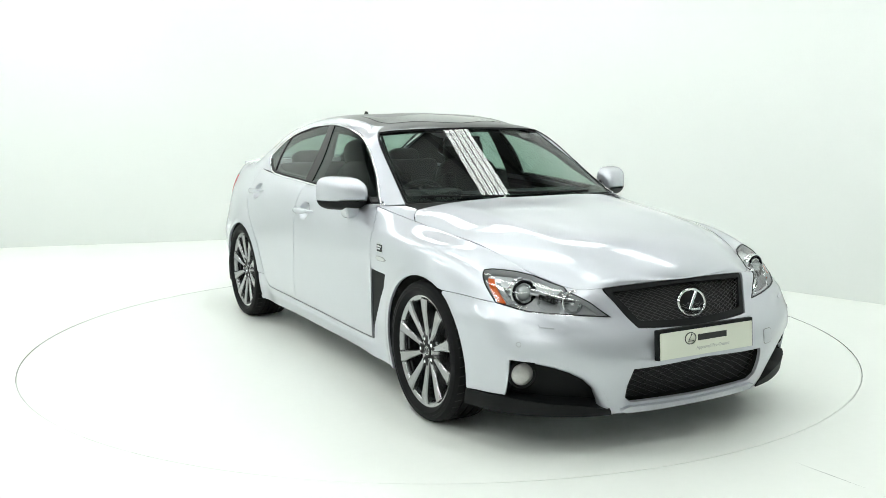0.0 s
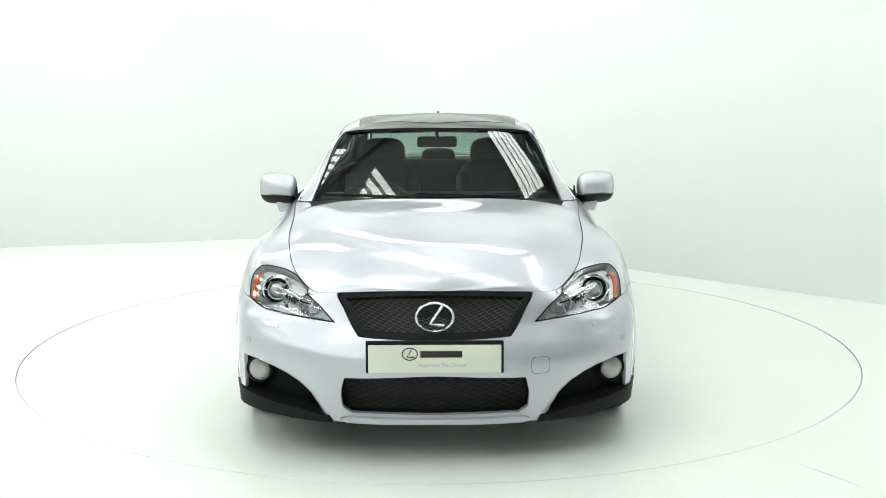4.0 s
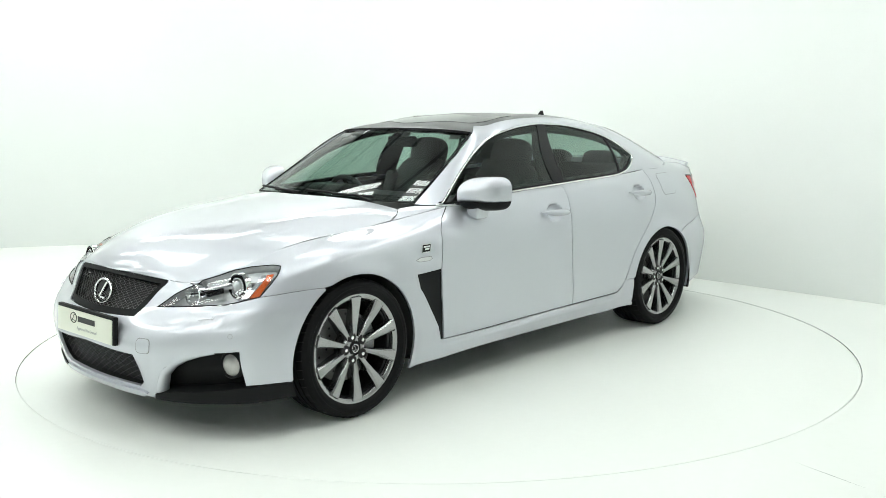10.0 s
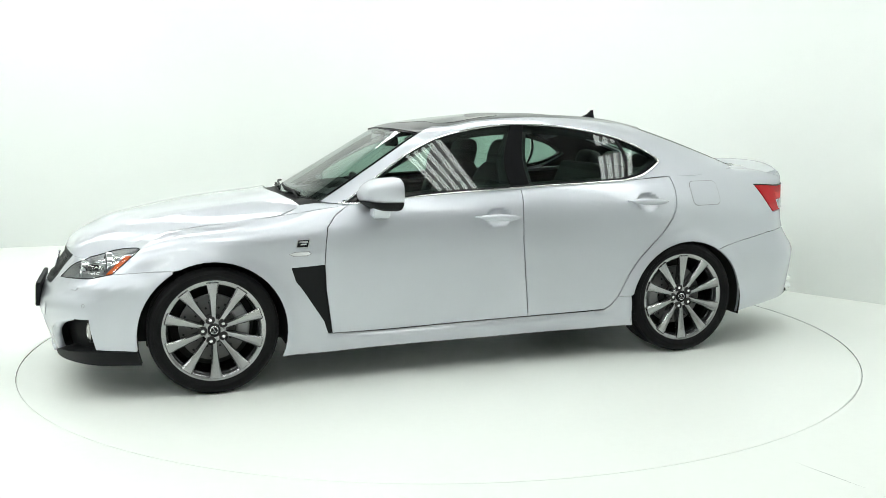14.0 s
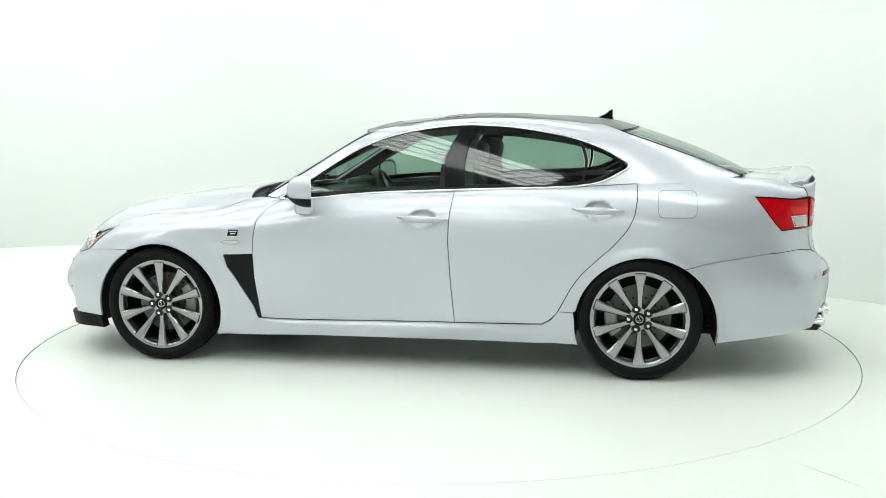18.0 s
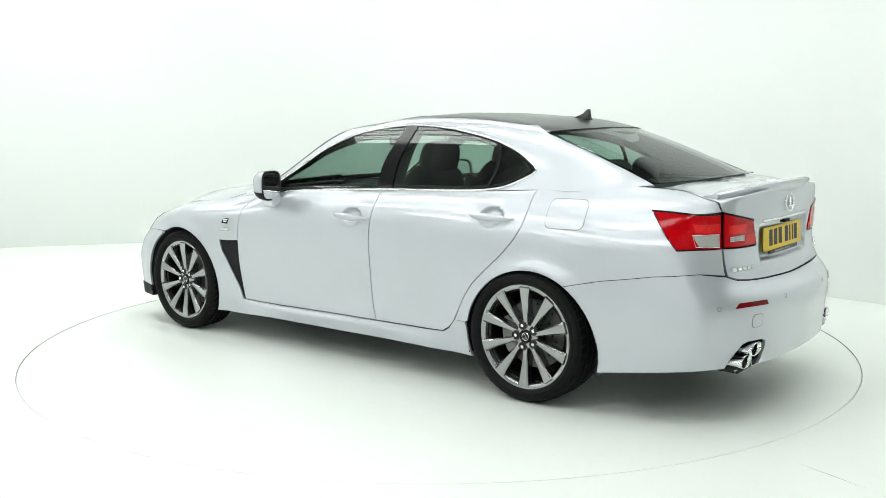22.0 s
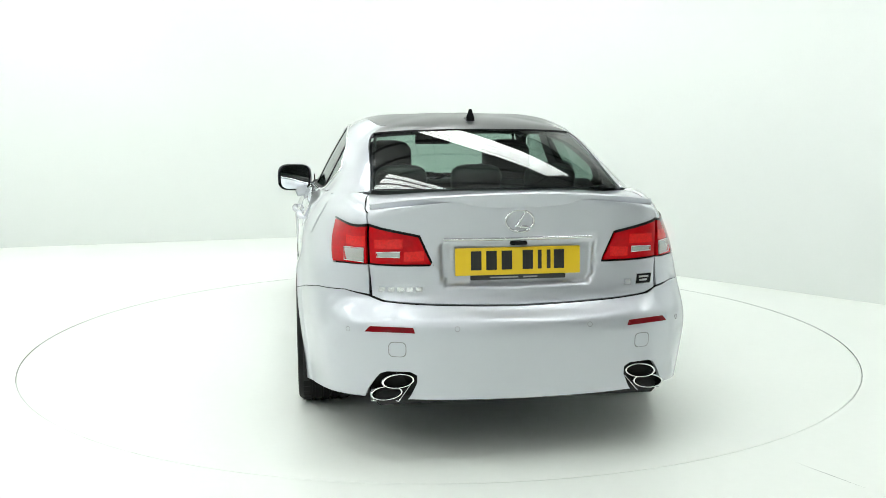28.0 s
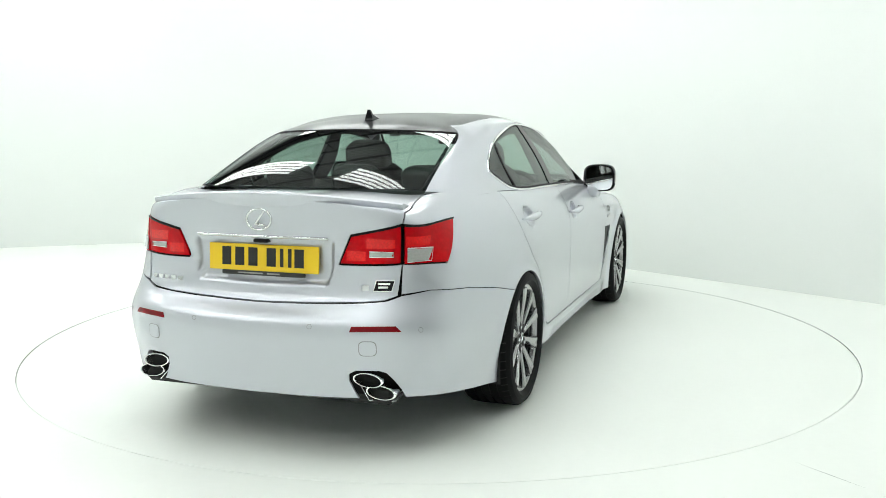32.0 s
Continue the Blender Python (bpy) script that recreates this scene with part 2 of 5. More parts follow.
# small scuffs and specks on the floor
for x0, y0, x1, y1, w in ((1.44, -2.30, 1.62, -2.60, .006), (1.66, -2.66, 1.70, -2.73, .004), (-2.9, -.9, -2.86, -.93, .008), (2.2, -2.0, 2.23, -2.02, .006)):
    d = Vector((x1 - x0, y1 - y0, 0))
    k = Vector((-d.y, d.x, 0)).normalized() * w / 2
    a, b = Vector((x0, y0, .004)), Vector((x1, y1, .004))
    q = a + d * .5
    scuff = mesh_ob("floor_scuff", [a, q - k, b, q + k], [(0, 1, 2, 3)], SCUFF)
    tagged(scuff, "faint grey scuff on the white floor", "scuff", "scuffs on the floor")

# ---- surfaces: two lofts through feature curves, front is +x, the left side +y ----
def cardinal(knots, q):
    """Weights of a natural cubic spline through the knots, at the places q."""
    t = np.asarray(knots, float)
    q = np.asarray(q, float)
    n = len(t)
    h = np.diff(t)
    a, r = np.eye(n), np.zeros((n, n))
    for i in range(1, n - 1):
        a[i, i - 1:i + 2] = h[i - 1], 2 * (h[i - 1] + h[i]), h[i]
        r[i, i - 1], r[i, i], r[i, i + 1] = 6 / h[i - 1], -6 / h[i - 1] - 6 / h[i], 6 / h[i]
    m = np.linalg.solve(a, r)
    k = np.clip(np.searchsorted(t, q, side="right") - 1, 0, n - 2)
    lo, hi, d = t[k + 1] - q, q - t[k], h[k]
    w = (lo ** 3 / (6 * d) - lo * d / 6)[:, None] * m[k] + (hi ** 3 / (6 * d) - hi * d / 6)[:, None] * m[k + 1]
    w[np.arange(len(q)), k] += lo / d
    w[np.arange(len(q)), k + 1] += hi / d
    return w


FLIP = np.array([1.0, -1.0, 1.0])


class Loft:
    """A surface over (u, v): u runs round the half plan from the front's middle to the rear's, v from the lowest curve to the highest."""

    def __init__(self, curves, along, across, shape=None):
        p = np.array(curves, float)
        self.n, self.shape = p.shape[1], shape
        u = np.concatenate([[0], np.cumsum(np.linalg.norm(np.diff(p[along], axis=0), axis=1))])
        v = np.concatenate([[0], np.cumsum(np.linalg.norm(np.diff(p[:, across], axis=0), axis=1))])
        self.u, self.v = u, v
        left, right = p[:, 3:0:-1] * FLIP, p[:, -2:-5:-1] * FLIP
        p = np.concatenate([left, p, right], 1)
        self.ku = np.concatenate([-u[3:0:-1], u, 2 * u[-1] - u[-2:-5:-1]])
        p = np.concatenate([p, p[-2:-6:-1] * FLIP], 0)
        self.kv = np.concatenate([v, 2 * v[-1] - v[-2:-6:-1]])
        self.p = p
        self.cache = {}

    def at(self, uv):
        uv = np.atleast_2d(np.asarray(uv, float))
        s = np.einsum("ni,nj,jid->nd", cardinal(self.ku, uv[:, 0]), cardinal(self.kv, uv[:, 1]), self.p)
        return self.shape(s, uv) if self.shape else s

    def normal(self, uv):
        uv = np.atleast_2d(np.asarray(uv, float))
        e = 0.004
        du = self.at(uv + (e, 0)) - self.at(uv - (e, 0))
        dv = self.at(uv + (0, e)) - self.at(uv - (0, e))
        n = np.cross(du, dv)
        size = np.linalg.norm(n, axis=1)
        bad = size < 1e-9
        n[bad] = (0, 0, 1)
        size[bad] = 1
        n /= size[:, None]
        return n if self.sign > 0 else -n

    sign = 1

    def find(self, target, axes, us, vs):
        """The (u, v) whose point shows the two target coordinates on the two axes, within ranges of u and v."""
        key = (tuple(us), tuple(vs))
        if key not in self.cache:
            g = np.stack(np.meshgrid(np.linspace(*us, 90), np.linspace(*vs, 70), indexing="ij"), -1).reshape(-1, 2)
            self.cache[key] = (g, self.at(g))
        g, s = self.cache[key]
        target = np.array(target, float)
        uv = g[np.argmin(((s[:, axes] - target) ** 2).sum(1))].copy()
        for _ in range(6):
            e = 1e-4
            q = self.at([uv, uv + (e, 0), uv + (0, e)])[:, axes]
            j = np.stack([(q[1] - q[0]) / e, (q[2] - q[0]) / e], 1)
            step = np.linalg.lstsq(j, target - q[0], rcond=1e-3)[0]
            uv = np.clip(uv + np.clip(step, -0.05, 0.05), (us[0], vs[0]), (us[1], vs[1]))
        return uv


# curves of the lower body, from the sill's edge up to the bonnet, waist and boot line, then to the middle
SILL = [(2.17, 0, .165), (2.145, .40, .168), (2.06, .64, .172), (1.92, .82, .18), (1.72, .868, .18), (1.365, .88, .17), (1.0, .868, .165),
        (.6, .845, .172), (0, .84, .176), (-.6, .845, .18), (-1.0, .86, .18), (-1.365, .87, .19), (-1.75, .855, .21), (-2.03, .795, .24),
        (-2.21, .71, .26), (-2.34, .54, .27), (-2.40, .28, .268), (-2.41, 0, .266)]
LOW = [(2.225, 0, .30), (2.19, .40, .30), (2.09, .64, .31), (1.955, .812, .32), (1.74, .878, .32), (1.365, .895, .32), (1.0, .88, .29),
       (.6, .868, .27), (0, .872, .275), (-.6, .876, .28), (-1.0, .882, .29), (-1.365, .89, .33), (-1.75, .868, .36), (-2.03, .815, .38),
       (-2.22, .732, .40), (-2.35, .56, .41), (-2.415, .28, .41), (-2.43, 0, .41)]
MID = [(2.245, 0, .45), (2.205, .38, .45), (2.09, .65, .48), (1.95, .812, .50), (1.73, .88, .54), (1.365, .908, .56), (1.0, .895, .52),
       (.6, .888, .48), (0, .89, .48), (-.6, .892, .49), (-1.0, .895, .52), (-1.365, .90, .57), (-1.75, .878, .57), (-2.03, .825, .56),
       (-2.225, .742, .56), (-2.35, .575, .575), (-2.415, .28, .58), (-2.43, 0, .58)]
CREASE = [(2.195, 0, .56), (2.12, .40, .57), (2.01, .62, .605), (1.865, .78, .645), (1.70, .85, .675), (1.365, .90, .70), (1.0, .897, .68),
          (.6, .893, .68), (0, .893, .70), (-.6, .893, .72), (-1.0, .89, .73), (-1.365, .885, .74), (-1.75, .853, .72), (-2.03, .795, .70),
          (-2.18, .712, .685), (-2.29, .57, .668), (-2.335, .28, .655), (-2.345, 0, .65)]
SHOULDER = [(2.15, 0, .635), (2.08, .40, .64), (1.965, .60, .675), (1.815, .74, .715), (1.66, .80, .76), (1.365, .855, .81), (1.0, .868, .82),
            (.6, .872, .83), (0, .872, .86), (-.6, .87, .88), (-1.0, .862, .89), (-1.365, .845, .90), (-1.75, .81, .88), (-2.03, .757, .85),
            (-2.17, .685, .83), (-2.265, .565, .82), (-2.305, .28, .82), (-2.315, 0, .82)]
EDGE = [(2.10, 0, .705), (2.05, .39, .69), (1.955, .53, .692), (1.80, .614, .744), (1.65, .658, .80), (1.365, .705, .85), (1.0, .74, .89),
        (.6, .785, .945), (0, .788, .985), (-.6, .785, 1.01), (-1.0, .768, 1.025), (-1.365, .738, 1.045), (-1.75, .69, 1.06), (-2.03, .655, 1.045),
        (-2.16, .632, 1.02), (-2.265, .56, 1.025), (-2.32, .28, 1.05), (-2.33, 0, 1.055)]
INNER = [(2.10, 0, .707), (2.06, .22, .730), (1.97, .28, .783), (1.84, .33, .833), (1.69, .37, .868), (1.39, .41, .918), (1.03, .45, .955),
         (.74, .47, .982), (.1, .45, 1.03), (-.55, .48, 1.06), (-.97, .48, 1.07), (-1.43, .45, 1.075), (-1.88, .37, 1.075), (-2.08, .35, 1.07),
         (-2.19, .33, 1.06), (-2.28, .28, 1.055), (-2.325, .14, 1.057), (-2.331, 0, 1.056)]
MIDDLE = [(2.10, 0, .709), (2.075, 0, .748), (1.995, 0, .80), (1.87, 0, .852), (1.72, 0, .888), (1.41, 0, .934), (1.06, 0, .974),
          (.80, 0, 1.0), (.2, 0, 1.05), (-.5, 0, 1.07), (-.95, 0, 1.08), (-1.55, 0, 1.083), (-1.97, 0, 1.08), (-2.11, 0, 1.075),
          (-2.21, 0, 1.068), (-2.30, 0, 1.06), (-2.331, 0, 1.058), (-2.332, 0, 1.057)]
ARCH = {1: (1.37, .312, .374), -1: (-1.39, .292, .372)}     # wheel arches: x, z, radius


def fender_shape(s, uv):
    """Flares the wheel arches and draws the crease over the sill."""
    out = s.copy()
    side = np.clip((np.abs(s[:, 1]) - .7) / .1, 0, 1)
    for x, z, r in ARCH.values():
        d = np.hypot(s[:, 0] - x, s[:, 2] - z) - r
        out[:, 1] += .014 * side * np.exp(-(d / .05) ** 2) * np.sign(s[:, 1])
    door = .268 - .0165 * (s[:, 0] - .2)
    ledge = np.clip((door - s[:, 2]) / .022, 0, 1) * np.clip((.93 - np.abs(s[:, 0])) / .2, 0, 1)
    out[:, 1] += .016 * side * ledge * ledge * (3 - 2 * ledge) * np.sign(s[:, 1])
    for x, z in HANDLES:
        dent = np.clip(1.15 - np.hypot((s[:, 0] - x) / .074, (s[:, 2] - z) / .050) ** 2.6, 0, 1)
        out[:, 1] -= .030 * side * dent * dent * (3 - 2 * dent) * np.sign(s[:, 1])
    ridge = np.clip((s[:, 0] - .6) / .2, 0, 1) * np.clip((1.95 - s[:, 0]) / .3, 0, 1) * (uv[:, 1] > .9)
    out[:, 2] += .007 * ridge * np.clip(1 - np.abs(np.abs(s[:, 1]) - (.47 - .05 * (s[:, 0] - .9))) / .07, 0, 1)
    front = np.clip((s[:, 0] - 1.62) / .15, 0, 1) * np.clip((np.abs(s[:, 1]) - .45) / .15, 0, 1)
    fold = np.clip(1 - np.abs(s[:, 2] - .572) / .05, 0, 1)
    out[:, :2] += (.007 * front * fold)[:, None] * s[:, :2] / np.maximum(np.hypot(s[:, 0] - 1.2, s[:, 1]), .3)[:, None] * np.array([.6, 1.0])
    rear = s[:, 0] < -2.2
    wide = .335 - .06 * np.clip((.80 - s[:, 2]) / .2, 0, 1)
    rim = np.clip((wide - np.abs(s[:, 1])) / .018, 0, 1) * np.clip((.905 - s[:, 2]) / .012, 0, 1) * np.clip((s[:, 2] - .708) / .018, 0, 1)
    out[:, 0] += np.where(rear, .029 * rim * rim * (3 - 2 * rim), 0)
    return out


HANDLES = [(-.185, .85), (-1.135, .905)]
# a curve just inside the edge keeps the top from swelling
RIMLINE = [(.72 * a[0] + .28 * b[0], .72 * a[1] + .28 * b[1], .72 * a[2] + .28 * b[2] + (.010 if a[0] > .5 else .006) * min(1, abs(a[1]) / .4)) for a, b in zip(EDGE, INNER)]
LOWER = Loft([SILL, LOW, MID, CREASE, SHOULDER, EDGE, RIMLINE, INNER, MIDDLE], 2, 8, fender_shape)
# curves of the cabin: foot of the glass, half height, roof edge, roof, middle
FOOT = [(.895, 0, .962), (.86, .38, .962), (.77, .68, .955), (.64, .785, .942), (.3, .787, .965), (-.1, .788, .99), (-.6, .785, 1.01),
        (-1.0, .768, 1.025), (-1.365, .738, 1.045), (-1.70, .68, 1.06), (-1.88, .575, 1.082), (-1.965, .3, 1.086), (-1.985, 0, 1.087)]
HALF = [(.575, 0, 1.152), (.545, .34, 1.15), (.465, .628, 1.14), (.36, .668, 1.135), (.13, .677, 1.165), (-.15, .678, 1.185), (-.6, .682, 1.20),
        (-1.0, .675, 1.20), (-1.27, .65, 1.19), (-1.50, .60, 1.19), (-1.58, .552, 1.202), (-1.69, .3, 1.212), (-1.715, 0, 1.215)]
TOP = [(.265, 0, 1.337), (.24, .30, 1.332), (.175, .552, 1.312), (.10, .578, 1.30), (-.06, .587, 1.325), (-.27, .585, 1.346), (-.6, .588, 1.355),
       (-.92, .577, 1.342), (-1.10, .56, 1.322), (-1.20, .54, 1.313), (-1.245, .51, 1.322), (-1.33, .28, 1.338), (-1.355, 0, 1.342)]
RAIL = [(.15, 0, 1.368), (.125, .28, 1.364), (.06, .458, 1.35), (.0, .478, 1.35), (-.13, .488, 1.372), (-.30, .496, 1.39), (-.6, .50, 1.397),
        (-.88, .49, 1.383), (-1.02, .475, 1.368), (-1.10, .455, 1.36), (-1.135, .43, 1.36), (-1.185, .25, 1.377), (-1.20, 0, 1.383)]
ROOF = [(-.30, 0, 1.418), (-.31, .12, 1.417), (-.33, .2, 1.416), (-.36, .25, 1.415), (-.42, .27, 1.417), (-.5, .28, 1.419), (-.58, .28, 1.42),
        (-.66, .27, 1.418), (-.72, .26, 1.415), (-.76, .24, 1.413), (-.78, .22, 1.413), (-.81, .12, 1.413), (-.82, 0, 1.413)]
CROWN = [(-.5, 0, 1.424), (-.51, 0, 1.424), (-.52, 0, 1.424), (-.53, 0, 1.424), (-.54, 0, 1.424), (-.56, 0, 1.424), (-.58, 0, 1.424),
         (-.6, 0, 1.424), (-.61, 0, 1.424), (-.62, 0, 1.424), (-.63, 0, 1.424), (-.64, 0, 1.424), (-.65, 0, 1.424)]
UPPER = Loft([FOOT, HALF, TOP, RAIL, ROOF, CROWN], 1, 6)


class Pane:
    """An evenly curved pane through three curves of three points each, from the middle to the side."""
    wide, tall, sign = .65, .45, 1

    def __init__(self, curves):
        self.c = []
        for a, b, e in (np.array(c, float) for c in curves):
            k = b[1] / e[1]
            m = np.linalg.solve([[k ** 2, k ** 4], [1, 1]], [b - a, e - a])
            self.c.append((a, m, e[1]))
        self.u, self.v = np.array([0, self.wide]), np.array([0, self.tall])
        if self.normal([[.2, .2]])[0][2] < 0:
            self.sign = -1

    def at(self, uv):
        uv = np.atleast_2d(np.asarray(uv, float))
        s, t = uv[:, :1] / self.wide, uv[:, 1:] / self.tall
        out = 0
        for (a, m, y), w in zip(self.c, ((1 - t) * (1 - 2 * t), 4 * t * (1 - t), t * (2 * t - 1))):
            p = a + s ** 2 * m[0] + s ** 4 * m[1]
            p[:, 1] = s[:, 0] * y
            out = out + w * p
        return out

    normal = Loft.normal


PANE_FRONT = Pane([FOOT[:3], HALF[:3], TOP[:3]])
PANE_REAR = Pane([FOOT[:9:-1], HALF[:9:-1], TOP[:9:-1]])

V5 = LOWER.v[5]
UEND, VEND = LOWER.u[-1], LOWER.v[-1]
TEND, WEND = UPPER.u[-1], UPPER.v[-1]
RANGE = {
    "f": (LOWER, [1, 2], (0.0, LOWER.u[4]), (0.0, V5)),
    "s": (LOWER, [0, 2], (LOWER.u[2], LOWER.u[15]), (0.0, V5)),
    "b": (LOWER, [1, 2], (LOWER.u[13], UEND), (0.0, V5)),
    "bt": (LOWER, [0, 1], (LOWER.u[2], LOWER.u[8]), (V5, VEND)),
    "bb": (LOWER, [0, 1], (LOWER.u[9], UEND), (V5, VEND)),
    "cf": (UPPER, [1, 2], (0.0, UPPER.u[3]), (0.0, UPPER.v[3])),
    "cs": (UPPER, [0, 2], (UPPER.u[2], UPPER.u[10]), (0.0, UPPER.v[3])),
    "cb": (UPPER, [1, 2], (UPPER.u[9], TEND), (0.0, UPPER.v[3])),
}


def on_curve(loft, v, axis, value, lo, hi):
    """The u at which the curve of height v has the given coordinate."""
    us = np.linspace(lo, hi, 400)
    s = loft.at(np.stack([us, np.full(400, v)], 1))[:, axis]
    return us[np.argmin(abs(s - value))]


def spot(p):
    kind = p[0]
    if kind == "uv":
        return np.array(p[1:], float)
    if kind == "E":           # on the bonnet, waist and boot line, by x
        return np.array((on_curve(LOWER, V5, 0, p[1], 0, UEND), V5))
    if kind == "Ey":          # the same at the front, by y
        return np.array((on_curve(LOWER, V5, 1, p[1], 0, LOWER.u[4]), V5))
    if kind == "Eb":          # the same at the rear, by y
        return np.array((on_curve(LOWER, V5, 1, p[1], LOWER.u[14], UEND), V5))
    if kind == "S":           # on the lower edge, by x
        return np.array((on_curve(LOWER, 0, 0, p[1], LOWER.u[2], LOWER.u[15]), 0))
    if kind == "Sf":
        return np.array((on_curve(LOWER, 0, 1, p[1], 0, LOWER.u[3]), 0))
    if kind == "Sb":
        return np.array((on_curve(LOWER, 0, 1, p[1], LOWER.u[14], UEND), 0))
    loft, axes, us, vs = RANGE[kind]
    return loft.find(p[1:], axes, us, vs)


def arch_points(which, a0, a1, n=14, grow=0.0):
    x, z, r = ARCH[which]
    r += grow
    return [("s", x + r * math.cos(radians(a)), z + r * math.sin(radians(a))) for a in np.linspace(a0, a1, n)]


def outline(points, step=0.02, rounded=0.0):
    """The corner points on the surface, joined by a fine line."""
    c = [spot(p) for p in points]
    out = []
    for a, b in zip(c, c[1:] + c[:1]):
        n = max(1, int(np.ceil(np.linalg.norm(b - a) / step)))
        out += [a + (b - a) * i / n for i in range(n)]
    out = np.array(out)
    nxt = np.roll(out, -1, 0)
    return out[::-1].copy() if np.sum(out[:, 0] * nxt[:, 1] - nxt[:, 0] * out[:, 1]) < 0 else out


def inset(poly, gap, ends):
    nxt, prv = np.roll(poly, -1, 0), np.roll(poly, 1, 0)
    area = 0.5 * np.sum(poly[:, 0] * nxt[:, 1] - nxt[:, 0] * poly[:, 1])
    t = nxt - prv
    t /= np.maximum(np.linalg.norm(t, axis=1), 1e-9)[:, None]
    n = np.stack([-t[:, 1], t[:, 0]], 1) * np.sign(area)
    out = poly + n * gap
    for axis, value in ends:
        at_end = abs(poly[:, axis] - value) < 1e-6
        out[at_end, axis] = value
    return out


def inside(poly, q):
    hit = np.zeros(len(q), bool)
    a, b = poly, np.roll(poly, -1, 0)
    for (x0, y0), (x1, y1) in zip(a, b):
        if y0 == y1:
            continue
        cross = (q[:, 1] >= min(y0, y1)) & (q[:, 1] < max(y0, y1)) & (q[:, 0] < x0 + (q[:, 1] - y0) * (x1 - x0) / (y1 - y0))
        hit ^= cross
    return hit


def clip(poly, x0, x1, y0, y1):
    pts = poly
    for axis, value, keep in ((0, x0, 1), (0, x1, -1), (1, y0, 1), (1, y1, -1)):
        out = []
        for i in range(len(pts)):
            p, q = pts[i - 1], pts[i]
            dp, dq = keep * (p[axis] - value), keep * (q[axis] - value)
            if (dp >= 0) != (dq >= 0):
                k = dp / (dp - dq)
                c = [p[0] + (q[0] - p[0]) * k, p[1] + (q[1] - p[1]) * k]
                c[axis] = value
                out.append(tuple(c))
            if dq >= 0:
                out.append(q)
        pts = out
        if len(pts) < 3:
            return []
    return pts


def despike(pts):
    """Drops points where the outline runs back on itself."""
    pts = [p for k, p in enumerate(pts) if abs(p[0] - pts[k - 1][0]) + abs(p[1] - pts[k - 1][1]) > 1e-7]
    k = 0
    while len(pts) >= 3 and k < len(pts):
        a, b, c = pts[k - 1], pts[k], pts[(k + 1) % len(pts)]
        p, q = (b[0] - a[0], b[1] - a[1]), (c[0] - b[0], c[1] - b[1])
        if abs(p[0] * q[1] - p[1] * q[0]) < 1e-9 and p[0] * q[0] + p[1] * q[1] < 0:
            del pts[k]
            pts = [r for j, r in enumerate(pts) if abs(r[0] - pts[j - 1][0]) + abs(r[1] - pts[j - 1][1]) > 1e-7]
            k = 0
        else:
            k += 1
    return pts


def cut(loft, poly, cell):
    """The faces of the surface inside an outline: a list of (u, v) and a list of faces."""
    lo, hi = poly.min(0), poly.max(0)
    n = np.maximum(1, np.ceil((hi - lo) / cell).astype(int))
    gu, gv = np.linspace(lo[0], hi[0], n[0] + 1), np.linspace(lo[1], hi[1], n[1] + 1)
    size = np.maximum((hi - lo) / n, 1e-9)
    mid = np.stack(np.meshgrid((gu[1:] + gu[:-1]) / 2, (gv[1:] + gv[:-1]) / 2, indexing="ij"), -1)
    full = inside(poly, mid.reshape(-1, 2)).reshape(n)
    near = [set() for _ in range(n[0] * n[1])]
    nxt = np.roll(poly, -1, 0)
    steps = 12
    for k in range(steps + 1):
        ij = np.clip(((poly + (nxt - poly) * k / steps - lo) / size).astype(int), 0, n - 1)
        for i, j in ij:
            for a in (i - 1, i, i + 1):
                for b in (j - 1, j, j + 1):
                    if 0 <= a < n[0] and 0 <= b < n[1]:
                        near[a * n[1] + b].add(0)
    tup = [tuple(p) for p in poly]
    index, uv, faces = {}, [], []

    def vert(p):
        key = (round(p[0], 5), round(p[1], 5))
        if key not in index:
            index[key] = len(uv)
            uv.append(p)
        return index[key]

    for i in range(n[0]):
        for j in range(n[1]):
            if near[i * n[1] + j]:
                f = [vert(p) for p in despike(clip(tup, gu[i], gu[i + 1], gv[j], gv[j + 1]))]
                f = [a for k, a in enumerate(f) if a != f[k - 1]]
                if len(f) >= 3 and len(set(f)) == len(f):
                    faces.append(f)
            elif full[i, j]:
                faces.append([vert((gu[i], gv[j])), vert((gu[i + 1], gv[j])), vert((gu[i + 1], gv[j + 1])), vert((gu[i], gv[j + 1]))])
    return np.array(uv), faces


def side_pane():
    """One evenly bowed surface for all side panes: y over x and z, a quadric through the cabin's flank."""
    g = np.stack(np.meshgrid(np.linspace(UPPER.u[3], UPPER.u[8], 40), np.linspace(.01, UPPER.v[2] * .96, 20), indexing="ij"), -1).reshape(-1, 2)
    p = UPPER.at(g)
    x, z = p[:, 0], p[:, 2] - 1.15
    k = np.linalg.lstsq(np.stack([np.ones_like(x), x, z, x * x, x * z, z * z], 1), p[:, 1], rcond=None)[0]
    bow = 0.36
    k[0], k[2], k[5] = k[0] + bow * (.17 ** 2 - .03 ** 2) - .003, k[2] + 2 * bow * .03, k[5] - bow
    return k


SIDE_PANE = side_pane()


